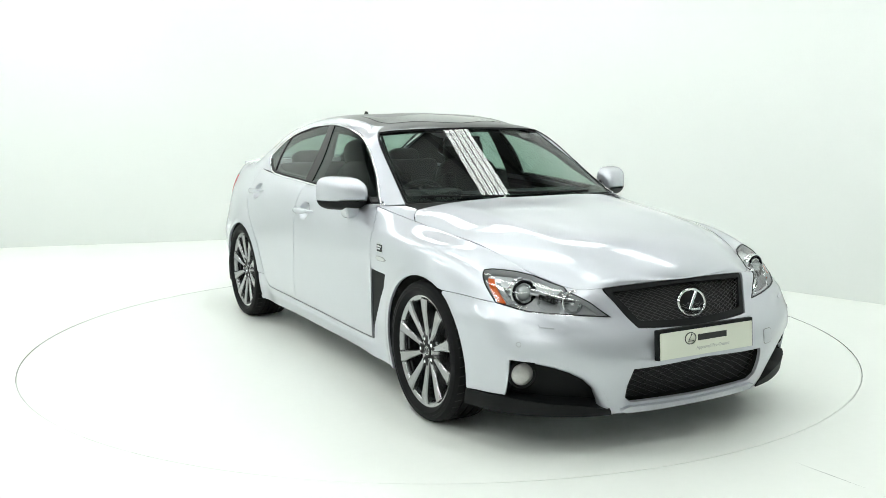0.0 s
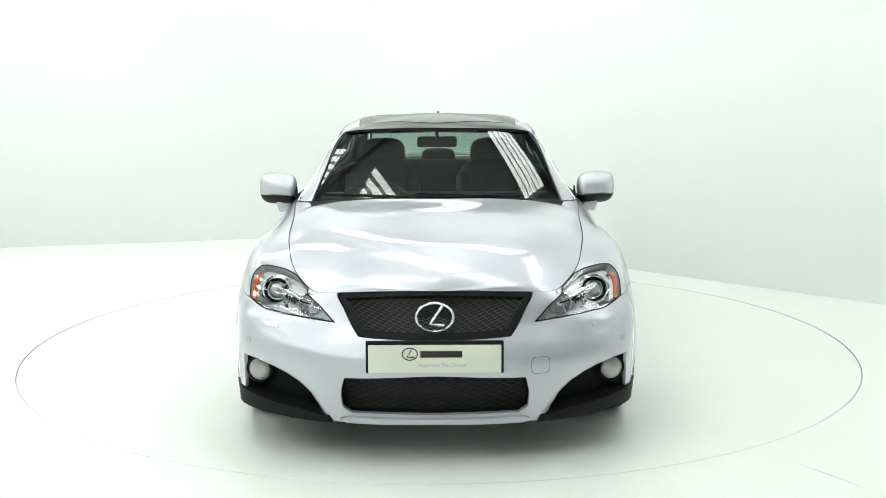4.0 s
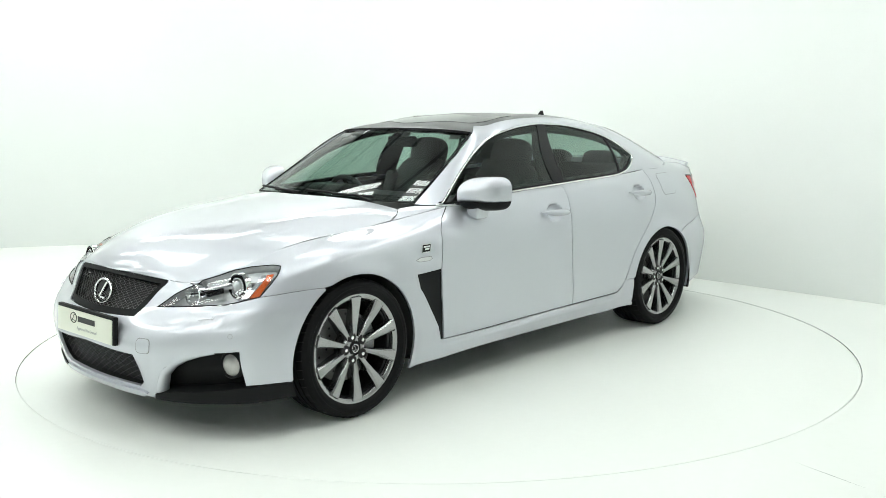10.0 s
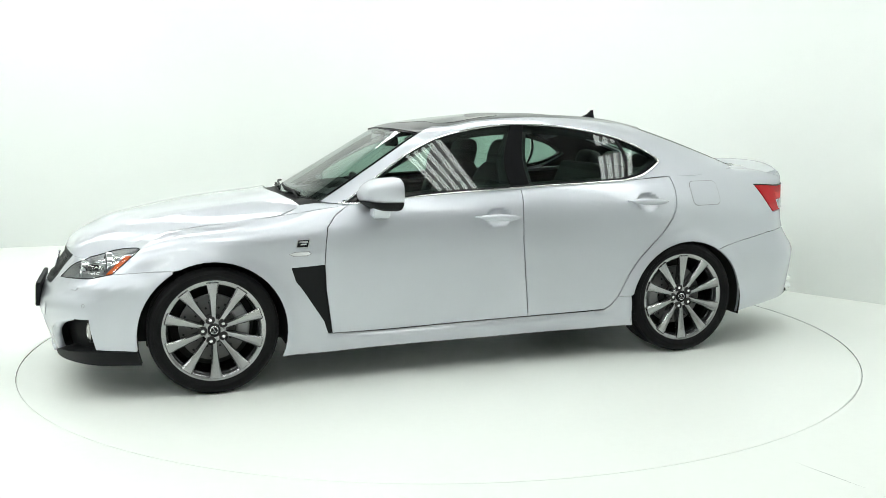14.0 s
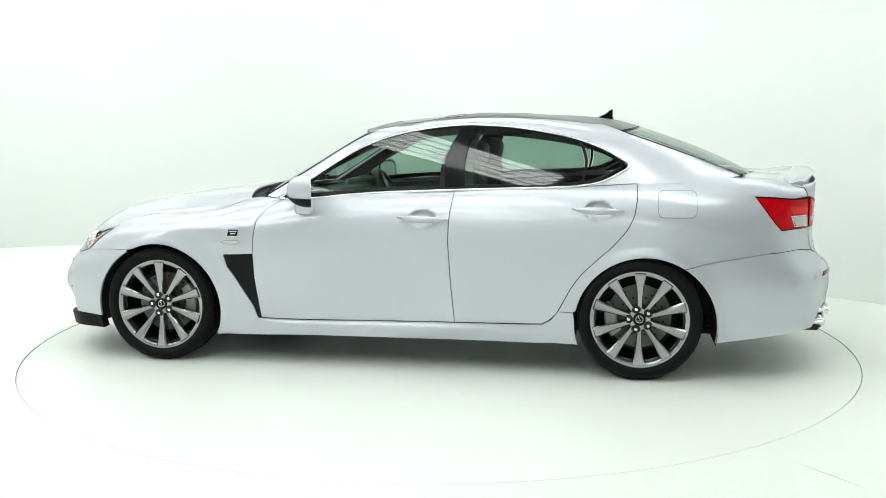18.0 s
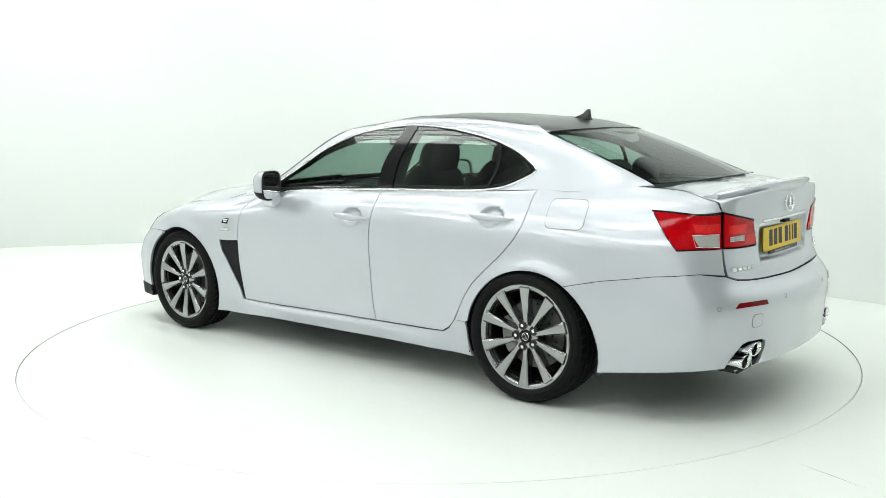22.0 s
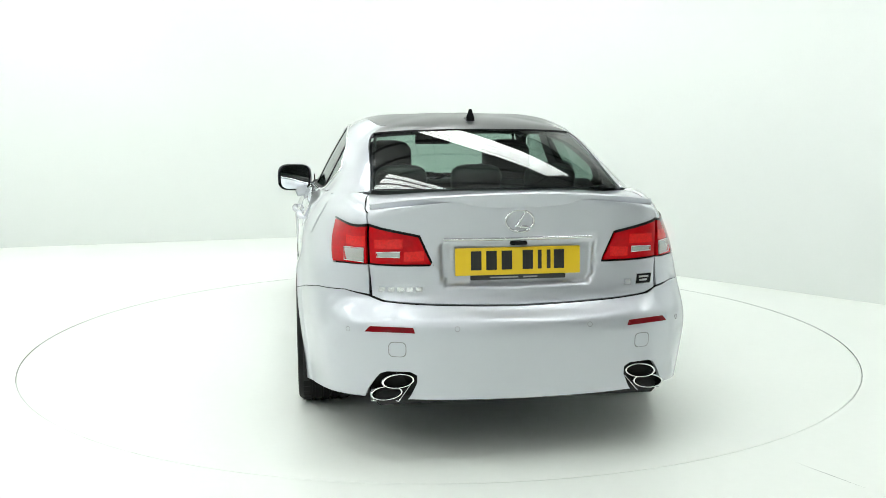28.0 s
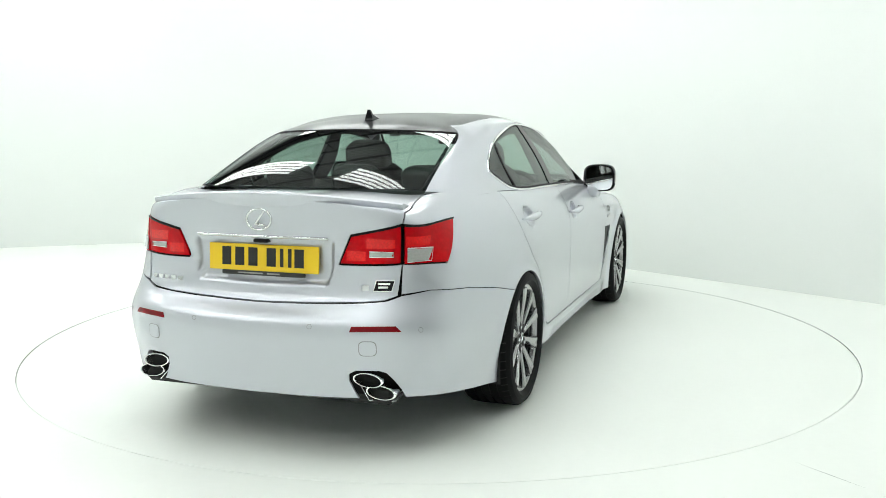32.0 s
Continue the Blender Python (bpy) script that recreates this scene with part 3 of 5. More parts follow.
def panel_data(loft, poly, cell=0.03, gap=0.0023, depth=0.012, lift=0.0, both=False, press=None, even=False, fair=False, blend=None):
    """Points, faces and normals of a sheet cut out of a surface, with its folded edge. both: the half joined to its mirror image."""
    end = loft.u[-1]
    if gap:
        poly = inset(poly, gap, ((0, 0.0), (0, end), (1, loft.v[-1])) if both else ())
    uv, faces = cut(loft, poly, cell)
    pts, nrm = loft.at(uv), loft.normal(uv)
    deep = np.full(len(uv), float(lift))
    if press is not None:
        deep = deep + press(pts, uv)
    pts = pts + nrm * deep[:, None]
    if even:                  # a pane: one even bend all over
        x, z = pts[:, 0], pts[:, 2] - 1.15
        k = SIDE_PANE
        pts[:, 1] = k[0] + k[1] * x + k[2] * z + k[3] * x * x + k[4] * x * z + k[5] * z * z + lift
        nrm = np.stack([-(k[1] + 2 * k[3] * x + k[4] * z), np.ones_like(x), -(k[2] + k[4] * x + 2 * k[5] * z)], 1)
        nrm /= np.linalg.norm(nrm, axis=1)[:, None]
    if fair:                  # the bonnet: one fair sweep, its nose as it was
        x, y, z = pts.T
        terms = [(a, b) for a in range(6) for b in range(3) if a + b < 7]
        flat = lambda x, y: np.stack([((x - 1.5) / .6) ** a * (y / .75) ** (2 * b) for a, b in terms], 1)
        k = np.linalg.lstsq(flat(x, y), z, rcond=None)[0]
        ridge = lambda x, y: .0045 * np.exp(-((y - .50 + .07 * (x - .9)) / .06) ** 2) * np.clip((x - .9) / .2, 0, 1) * np.clip((2.0 - x) / .3, 0, 1)
        height = lambda x, y: flat(x, y) @ k + ridge(x, y)
        own = np.clip((x - 1.80) / .25, 0, 1)
        own = own * own * (3 - 2 * own)
        pts[:, 2] = height(x, y) * (1 - own) + z * own
        e = .002
        up = np.stack([(height(x - e, y) - height(x + e, y)) / (2 * e), (height(x, y - e) - height(x, y + e)) / (2 * e), np.ones_like(x)], 1)
        nrm = up / np.linalg.norm(up, axis=1)[:, None] * (1 - own)[:, None] + nrm * own[:, None]
        nrm /= np.linalg.norm(nrm, axis=1)[:, None]
    if blend is not None:     # a joint that is filled and painted over: both sides share their normals there
        target, w = blend(pts, uv)
        nrm = nrm * (1 - w[:, None]) + target * w[:, None]
        nrm /= np.linalg.norm(nrm, axis=1)[:, None]
    if both:
        mid = (uv[:, 0] < 1e-6) | (uv[:, 0] > end - 1e-6) | (uv[:, 1] > loft.v[-1] - 1e-6)
        pts[mid, 1], nrm[mid, 1] = 0, 0
        index, add_p, add_n = {}, [], []
        for i in range(len(uv)):
            if mid[i]:
                index[i] = i
            else:
                index[i] = len(pts) + len(add_p)
                add_p.append(pts[i] * FLIP)
                add_n.append(nrm[i] * FLIP)
        faces = faces + [[index[a] for a in reversed(f)] for f in faces]
        if add_p:
            pts, nrm = np.concatenate([pts, add_p]), np.concatenate([nrm, add_n])
    # weld what falls together at the surface's poles
    key, remap = {}, []
    for i, p in enumerate(pts):
        remap.append(key.setdefault((round(p[0], 5), round(p[1], 5), round(p[2], 5)), i))
    clean = []
    for f in faces:
        g = [remap[a] for a in f]
        g = [a for k, a in enumerate(g) if a != g[k - 1]]
        if len(g) >= 3 and len(set(g)) == len(g):
            clean.append(g)
    faces = clean
    edges = {}
    for f in faces:
        for a, b in zip(f, f[1:] + f[:1]):
            e = (min(a, b), max(a, b))
            edges[e] = None if e in edges else (a, b)
    pts, nrm = list(pts), list(nrm)
    top, low = {}, {}
    if loft.sign < 0:
        faces = [f[::-1] for f in faces]
    if depth:
        rim = [e for e in edges.values() if e]
        out = {}
        for a, b in rim:
            d = np.cross(pts[b] - pts[a], nrm[a])
            d /= max(np.linalg.norm(d), 1e-9)
            out[a], out[b] = out.get(a, 0) + d, out.get(b, 0) + d
        for a, d in out.items():
            d = d / max(np.linalg.norm(d), 1e-9)
            top[a], low[a] = len(pts), len(pts) + 1
            pts += [pts[a], pts[a] - nrm[a] * depth]
            nrm += [d, d] if depth > 0 else [-d, -d]
        for a, b in rim:
            faces.append([top[b], top[a], low[a], low[b]])
    return np.array(pts), faces, np.array(nrm)


def sheet(name, data, mat, parent=None, label="", flip=False):
    pts, faces, nrm = data
    if flip:
        pts, nrm, faces = pts * FLIP, nrm * FLIP, [f[::-1] for f in faces]
    used = sorted({a for f in faces for a in f})
    num = {a: i for i, a in enumerate(used)}
    me = bpy.data.meshes.new(name)
    me.from_pydata([tuple(pts[a]) for a in used], [], [[num[a] for a in f] for f in faces])
    me.materials.append(mat)
    me.polygons.foreach_set("use_smooth", [True] * len(me.polygons))
    me.validate()
    if len(me.vertices) == len(used):
        me.normals_split_custom_set_from_vertices([tuple(nrm[a]) for a in used])
    me.update()
    ob = new(name, me)
    ob.parent = parent
    return tagged(ob, label)


def panel(name, points, mat, parent, label="", loft=None, both=False, **more):
    """One sheet over the middle, or a left and a right one."""
    loft = loft or LOWER
    data = panel_data(loft, outline(points), both=both, **more)
    if both:
        return [sheet(name, data, mat, parent, label)]
    mothers = parent if isinstance(parent, (list, tuple)) else (parent, parent)
    return [sheet(name, data, mat, mothers[0], label), sheet(name, data, mat, mothers[1], label, flip=True)]

# ---- the car ----
car = new("car")
tagged(car, "silver four-door saloon car with a dark roof", "car")
A = arch_points
POCKET_TOP = [("f", .737, .408), ("f", .67, .397), ("f", .61, .38), ("f", .55, .35), ("f", .495, .303), ("f", .455, .24)]
# bodywork, sheet by sheet
BONNET_END = on_curve(LOWER, VEND, 0, 0.975, LOWER.u[3], LOWER.u[8])
BONNET_BACK = [("E", .99), ("bt", .93, .71), ("bt", .875, .665), ("bt", .905, .56), ("bt", .93, .45), ("bt", .955, .28), ("bt", .97, .13)]
panel("bonnet", [("uv", 0, V5), ("E", 1.65), ("E", 1.365)] + BONNET_BACK + [("uv", BONNET_END, VEND), ("uv", 0, VEND)], SILVER, car, both=True, cell=.03, fair=True)
HEAD_IN = [("Ey", .53), ("f", .47, .635), ("f", .405, .577)]
HEAD_LOW = [("f", .48, .583), ("f", .57, .591), ("f", .716, .603), ("s", 1.846, .634)]
HEAD_TIP = [("s", 1.706, .752)]
HEAD_TOP = [("s", 1.72, .755), ("s", 1.777, .745), ("s", 1.832, .731)]
WING_SEAM = [("s", 1.69, .645), ("s", 1.56, .648)]
bumper = [("uv", 0, spot(("f", 0, .523))[1]), ("f", .306, .531), ("Ey", .40)] + HEAD_IN + HEAD_LOW + WING_SEAM + A(1, 60, -8, 10) + [
    ("s", 1.745, .25), ("f", .815, .258), ("f", .811, .413)] + POCKET_TOP + [("Sf", .418), ("uv", 0, 0),
    ("uv", 0, spot(("f", 0, .212))[1]), ("f", .34, .220), ("f", .374, .245), ("f", .378, .30), ("f", .362, .372), ("uv", 0, spot(("f", 0, .386))[1])]
panel("front_bumper", bumper, SILVER, car, both=True, depth=.014)
fender = HEAD_TIP + HEAD_LOW[-1:] + WING_SEAM + A(1, 66, 203, 22) + [("S", .93), ("s", .93, .255), ("s", .775, .262), ("s", .80, .34), ("s", .87, .45), ("s", .945, .56), ("s", .967, .632),
    ("s", .793, .64), ("s", .785, .74), ("s", .769, .833), ("s", .72, .89), ("E", .645), ("E", 1.0), ("E", 1.365), ("E", 1.65), ("E", 1.80), ("E", 1.85)] + HEAD_TOP[::-1]
panel("front_wing", fender, SILVER, car)
panel("wing_top", [("E", .99), ("bt", .93, .71), ("bt", .875, .665), ("bt", .80, .68), ("bt", .755, .71), ("bt", .70, .75), ("E", .645)], SILVER, car)
panel("wing_vent", [("s", .775, .262), ("s", .80, .34), ("s", .87, .45), ("s", .945, .56), ("s", .967, .632), ("s", .793, .64), ("s", .787, .5), ("s", .765, .262)], BLACK, car, "black vent insert", lift=-.008, gap=-0.004, depth=0)
front_doors = panel("front_door", [("s", .757, .2685), ("s", .2, .2725), ("s", -.366, .2815), ("s", -.345, .5), ("s", -.33, .72), ("s", -.335, .86), ("E", -.348), ("E", .645), ("s", .72, .89), ("s", .769, .833), ("s", .785, .74), ("s", .793, .64), ("s", .787, .5)], SILVER, car, cell=.0125)
rear_doors = panel("rear_door", [("s", -.366, .2815), ("s", -.844, .2895), ("s", -.886, .313), ("s", -.923, .351), ("s", -.96, .42), ("s", -.999, .493), ("s", -1.05, .565), ("s", -1.121, .635), ("s", -1.21, .715), ("s", -1.288, .806), ("s", -1.325, .88), ("s", -1.338, .96), ("E", -1.335), ("E", -.348), ("s", -.335, .86), ("s", -.33, .72), ("s", -.345, .5)], SILVER, car, cell=.0125)
panel("side_skirt", [("S", .94), ("s", .94, .262), ("s", .775, .267), ("s", .757, .265), ("s", .2, .268), ("s", -.366, .277), ("s", -.846, .285), ("s", -.89, .31), ("s", -.93, .36), ("s", -1.01, .36)] + A(-1, 10, -18, 5)[1:] + [("S", -1.04)], SILVER, car, gap=.0004, lift=-.0007)
TAILTIP = ("s", -1.955, .972)
quarter = [("s", -.93, .36), ("s", -.96, .42), ("s", -.999, .493), ("s", -1.05, .565), ("s", -1.121, .635), ("s", -1.21, .715), ("s", -1.288, .806), ("s", -1.325, .88), ("s", -1.338, .96), ("E", -1.335), ("uv", spot(("E", -1.345))[0], V5 + .004), ("uv", spot(("E", -1.70))[0], V5 + .004), ("bb", -1.80, .645), ("bb", -1.87, .60), ("bb", -1.90, .583), ("bb", -2.03, .603), ("bb", -2.12, .611), ("Eb", .611),
    ("b", .611, .975), TAILTIP, ("s", -2.03, .87), ("s", -2.085, .803), ("b", .70, .808), ("b", .611, .812), ("b", .611, .69), ("s", -2.18, .70), ("s", -2.0, .685), ("s", -1.776, .65), ("s", -1.66, .625)] + A(-1, 122, 12, 20) + [("s", -1.01, .36)]


def joint_normal(x):
    """The shared normals along the filled joint at the foot of the rear pillar."""
    xs = np.linspace(-1.33, -1.88, 24)
    low_u = [on_curve(LOWER, V5, 0, q, LOWER.u[8], LOWER.u[14]) for q in xs]
    high_u = [on_curve(UPPER, 0, 0, q, UPPER.u[5], UPPER.u[10]) for q in xs]
    n = LOWER.normal([(u, V5 - .05) for u in low_u]) + UPPER.normal([(u, .05) for u in high_u])
    n /= np.linalg.norm(n, axis=1)[:, None]
    return np.stack([np.interp(-x, -xs, n[:, k]) for k in range(3)], 1)


def joint_low(pts, uv):
    w = np.clip(1 - (V5 - uv[:, 1]) / .07, 0, 1) * np.clip((-1.33 - pts[:, 0]) / .02, 0, 1) * np.clip((pts[:, 0] + 1.9) / .1, 0, 1)
    return joint_normal(pts[:, 0]), w * w * (3 - 2 * w)


def joint_high(pts, uv):
    w = np.clip(1 - uv[:, 1] / .07, 0, 1) * np.clip((-1.33 - pts[:, 0]) / .02, 0, 1) * np.clip((pts[:, 0] + 1.9) / .1, 0, 1)
    return joint_normal(pts[:, 0]), w * w * (3 - 2 * w)


panel("quarter_panel", quarter, SILVER, car, blend=joint_low)
rear_bumper = [("uv", UEND, spot(("b", 0, .64))[1]), ("b", .3, .647), ("b", .56, .665), ("b", .613, .685), ("s", -2.18, .70), ("s", -2.0, .685), ("s", -1.776, .65), ("s", -1.66, .625)] + A(-1, 122, 193, 12) + [
    ("S", -1.76), ("Sb", .635), ("b", .622, .302), ("b", .598, .345), ("b", .575, .376), ("b", .550, .386), ("b", .460, .388), ("b", .434, .374), ("b", .434, .345), ("b", .455, .298), ("Sb", .47), ("uv", UEND, 0)]
panel("rear_bumper", rear_bumper, SILVER, car, both=True, depth=.014)
BOOT_END = on_curve(LOWER, VEND, 0, -1.955, LOWER.u[9], UEND)
boot = [("uv", UEND, spot(("b", 0, .6445))[1]), ("b", .3, .6515), ("b", .55, .6685), ("b", .60, .686), ("b", .609, .812), ("b", .352, .807), ("b", .407, .929), ("b", .609, .975), ("Eb", .609), ("bb", -2.12, .609), ("bb", -2.03, .601), ("bb", -1.88, .581), ("bb", -1.915, .45), ("bb", -1.94, .28), ("bb", -1.952, .12), ("uv", BOOT_END, VEND), ("uv", UEND, VEND)]
boot_lid = panel("boot_lid", boot, SILVER, car, both=True, cell=.016)[0]
# cabin: pillars and rails round the glass
RANGE["ct"] = (UPPER, [0, 1], (0.0, TEND), (UPPER.v[2], WEND))
u2, u10 = UPPER.u[2], UPPER.u[10]
w1, w2, w3 = UPPER.v[1], UPPER.v[2], UPPER.v[3]
DLO_TOP = [("cs", .65, .955), ("cs", .54, 1.024), ("cs", .44, 1.090), ("cs", .26, 1.205), ("cs", .09, 1.280), ("cs", -.07, 1.321), ("cs", -.24, 1.346), ("cs", -.413, 1.356), ("cs", -.6, 1.349), ("cs", -.76, 1.33), ("cs", -.982, 1.287), ("cs", -1.141, 1.232), ("cs", -1.245, 1.175), ("cs", -1.292, 1.135)]
DLO_LOW = [("cs", -1.25, 1.10), ("cs", -1.15, 1.052), ("cs", -1.04, 1.032)]
frame_line = [("uv", u2, 0), ("uv", on_curve(UPPER, 0, 0, .72, UPPER.u[2], UPPER.u[5]), 0), ("uv", on_curve(UPPER, 0, 0, .69, UPPER.u[2], UPPER.u[5]), .005)] + DLO_TOP + DLO_LOW + [("uv", on_curve(UPPER, 0, 0, -1.0, UPPER.u[5], u10), 0), ("uv", on_curve(UPPER, 0, 0, -1.33, UPPER.u[5], u10), 0), ("uv", on_curve(UPPER, 0, 0, -1.345, UPPER.u[5], u10), -.004), ("uv", u10, -.004), ("uv", u10, w2), ("uv", u10, w3), ("uv", u2, w3), ("uv", u2, w2)]
panel("cabin_frame", frame_line, SILVER, car, loft=UPPER, gap=0.0004, blend=joint_high)
panel("roof_panel", [("uv", 0, w2), ("uv", u2, w2), ("uv", u2, w3), ("uv", u10, w3), ("uv", u10, w2), ("uv", TEND, w2), ("uv", TEND, WEND), ("uv", 0, WEND)], FILM, car, "dark film roof skin", loft=UPPER, both=True, cell=.04)
panel("windscreen", [("uv", 0, .008), ("uv", .64, .008), ("uv", .64, .45), ("uv", 0, .45)], SCREEN, car, "clear windscreen", loft=PANE_FRONT, both=True, depth=0, gap=.002, lift=-.001, cell=.014)
panel("rear_window", [("uv", 0, .008), ("uv", .64, .008), ("uv", .64, .45), ("uv", 0, .45)], SCREEN, car, "tinted rear window", loft=PANE_REAR, both=True, depth=0, gap=.002, lift=-.0005, cell=.012)
for loft, low_w, top_w in ((PANE_FRONT, .035, .012), (PANE_REAR, .008, .004)):
    panel("screen_border", [("uv", .622, .008), ("uv", .64, .008), ("uv", .64, .45), ("uv", .622, .45)], GLOSS, car, "black printed glass border", loft=loft, depth=0, gap=0, lift=-.004)
    panel("screen_border", [("uv", 0, .008), ("uv", .622, .008), ("uv", .622, .008 + low_w), ("uv", 0, .008 + low_w)], GLOSS, car, "black printed glass border", loft=loft, both=True, depth=0, gap=0, lift=-.004)
    panel("screen_border", [("uv", 0, .45 - top_w), ("uv", .622, .45 - top_w), ("uv", .622, .45), ("uv", 0, .45)], GLOSS, car, "black printed glass border", loft=loft, both=True, depth=0, gap=0, lift=-.004)
low = lambda x: ("uv", on_curve(UPPER, .006, 0, x, UPPER.u[2], u10), .006)
panel("front_window", [low(.69)] + DLO_TOP[:7] + [("cs", -.366, 1.354), ("cs", -.30, 1.0), low(-.296)], SIDEGLASS, car, "green tinted side window", loft=UPPER, depth=0, gap=.004, lift=-.006, even=True)
panel("rear_side_window", [low(-.414), ("cs", -.445, 1.354)] + DLO_TOP[8:10] + [("cs", -.982, 1.287), ("cs", -1.015, 1.276), ("cs", -1.03, 1.034), low(-1.0)], SIDEGLASS, car, "green tinted side window", loft=UPPER, depth=0, gap=.004, lift=-.006, even=True)
panel("quarter_window", [("cs", -1.045, 1.036), ("cs", -1.035, 1.268)] + DLO_TOP[11:] + DLO_LOW[:2], SIDEGLASS, car, "small tinted quarter window", loft=UPPER, depth=0, gap=.004, lift=-.006, even=True)
panel("window_divider", [("cs", -1.03, 1.034), ("cs", -1.015, 1.275), ("cs", -1.035, 1.268), ("cs", -1.045, 1.036)], BLACK, car, "black divider bar", loft=UPPER, gap=0)
panel("door_pillar", [low(-.296), ("cs", -.30, 1.0), ("cs", -.366, 1.354), ("cs", -.413, 1.356), ("cs", -.445, 1.354), low(-.414)], GLOSS, car, "gloss black pillar", loft=UPPER, gap=0.001, lift=-.002, even=True)



# ---- places on the body for the small parts ----
def on(p, lift=0.0, loft=None):
    """A point of the surface and its outward normal."""
    loft = RANGE[p[0]][0] if p[0] in RANGE else (loft or LOWER)
    uv = spot(p)[None]
    n = loft.normal(uv)[0]
    return Vector(loft.at(uv)[0] + n * lift), Vector(n)


def facing(place, n, up=(0, 0, 1)):
    """A pose at the place, its z axis along n and its y axis as near up as can be."""
    z = Vector(n).normalized()
    x = Vector(up).cross(z).normalized()
    y = z.cross(x)
    m = Matrix((x, y, z)).transposed().to_4x4()
    m.translation = place
    return m


MIRRORED = Matrix.Diagonal((1, -1, 1, 1))


def both_sides(make):
    """make(side): the part for the left (+1) and the right (-1)."""
    return [make(1), make(-1)]


def side_m(side):
    return Matrix.Identity(4) if side > 0 else MIRRORED


YTURN = Matrix.Rotation(radians(-90), 4, "X")     # from the lathe's y axis to z

# ---- grille and lower intake ----
gr_back = [("uv", 0, V5 - .002), ("Ey", .385), ("f", .308, .531), ("uv", 0, spot(("f", 0, .523))[1])]
grille = panel("grille", gr_back, DARK, car, "black mesh grille in a dark frame", both=True, lift=-.05, depth=0, gap=0)[0]
ring = [("uv", 0, V5 - .001), ("Ey", .395), ("f", .306, .532), ("uv", 0, spot(("f", 0, .524))[1]), ("uv", 0, spot(("f", 0, .552))[1]), ("f", .287, .559), ("f", .366, .672), ("uv", 0, spot(("f", 0, .689))[1])]
panel("grille_frame", ring, BLACK, grille, "satin black surround", both=True, lift=-.004, gap=.002, depth=.03)


def zigzag(y_edge, z0, z1, rows, period, height, lift, radius):
    """Wavy wires over the front, row by row, as one mesh net."""
    parts = []
    for r in range(rows):
        z = z0 + (z1 - z0) * r / (rows - 1)
        w = y_edge(z)
        n = max(2, int(2 * w / period))
        vs = [spot(("f", .15, z + d))[1] for d in (-height, height)]
        curves = []
        for v in vs:
            us = np.linspace(0, LOWER.u[3], 120)
            uv = np.stack([us, np.full(120, v)], 1)
            curves.append((LOWER.at(uv), LOWER.normal(uv)))
        line = []
        for i in range(2 * n + 1):
            y = -w + w * i / n
            pts, nrm = curves[(i + r) % 2]
            q = [np.interp(abs(y), pts[:, 1], pts[:, k]) for k in range(3)]
            m = [np.interp(abs(y), pts[:, 1], nrm[:, k]) for k in range(3)]
            line.append(Vector((q[0] + m[0] * lift, y, q[2] + m[2] * lift)))
        parts.append(tube(line, radius, 4))
    return merge(*parts)


part("grille_net", zigzag(lambda z: .285 + .078 * (z - .56) / .11, .556, .685, 16, .035, .0044, -.014, .0013), NET, grille, "fine black diamond net", angle=80)
intake_line = [("uv", 0, spot(("f", 0, .205))[1]), ("f", .34, .214), ("f", .380, .242), ("f", .384, .30), ("f", .368, .377), ("uv", 0, spot(("f", 0, .39))[1])]
intake = panel("lower_intake", intake_line, DARK, car, "black lower air intake", both=True, lift=-.06, depth=-.05, gap=-.012)[0]
part("intake_net", zigzag(lambda z: .366 - .10 * abs(z - .30), .228, .380, 13, .052, .0062, -.03, .0019), NETDARK, intake, "coarse black net", angle=80)
panel("bumper_blade", [("uv", 0, spot(("f", 0, .172))[1]), ("f", .20, .172), ("f", .36, .176), ("f", .385, .192), ("f", .35, .204), ("f", .20, .199), ("uv", 0, spot(("f", 0, .196))[1])], SILVER, car, "silver blade under the intake", both=True, lift=.014, gap=0, depth=.016, cell=.02)
pocket = [("f", .811, .413)] + POCKET_TOP + [("f", .428, .195), ("f", .55, .222), ("f", .661, .23), ("f", .815, .255)]
panel("fog_lamp_pocket", pocket, BLACK, car, "black recess round the fog lamp", lift=-.085, gap=-.006, depth=-.078)


def pocket_roll(side):
    """The bumper skin turning into the pocket: tight at the lamp's end, wide at the tip by the intake."""
    ends = [on(p) for p in POCKET_TOP + [("f", .435, .20)]]
    fine = []
    for (p, n), (q, m) in zip(ends, ends[1:]):
        fine += [(p.lerp(q, t), n.lerp(m, t).normalized()) for t in (0, .25, .5, .75)]
    fine.append(ends[-1])
    heart = on(("f", .66, .29))[0]
    bm, rows = bmesh.new(), []
    for i, (p, n) in enumerate(fine):
        a, b = fine[max(i - 1, 0)][0], fine[min(i + 1, len(fine) - 1)][0]
        inward = n.cross(b - a).normalized()
        if inward.dot(heart - p) < 0:
            inward = -inward
        k = i / (len(fine) - 1)
        r = .008 + .036 * k * (1.6 - .6 * k)
        rows.append([bm.verts.new(p - inward * .003 + inward * r * math.sin(w) - n * (r * (1 - math.cos(w)) + .0005)) for w in np.linspace(0, radians(84), 9)])
    for a, b in zip(rows, rows[1:]):
        for i in range(8):
            bm.faces.new((a[i], a[i + 1], b[i + 1], b[i]))
    return part("pocket_edge", bm, SILVER, car, "silver skin rolled into the lamp pocket", angle=80, m=side_m(side))


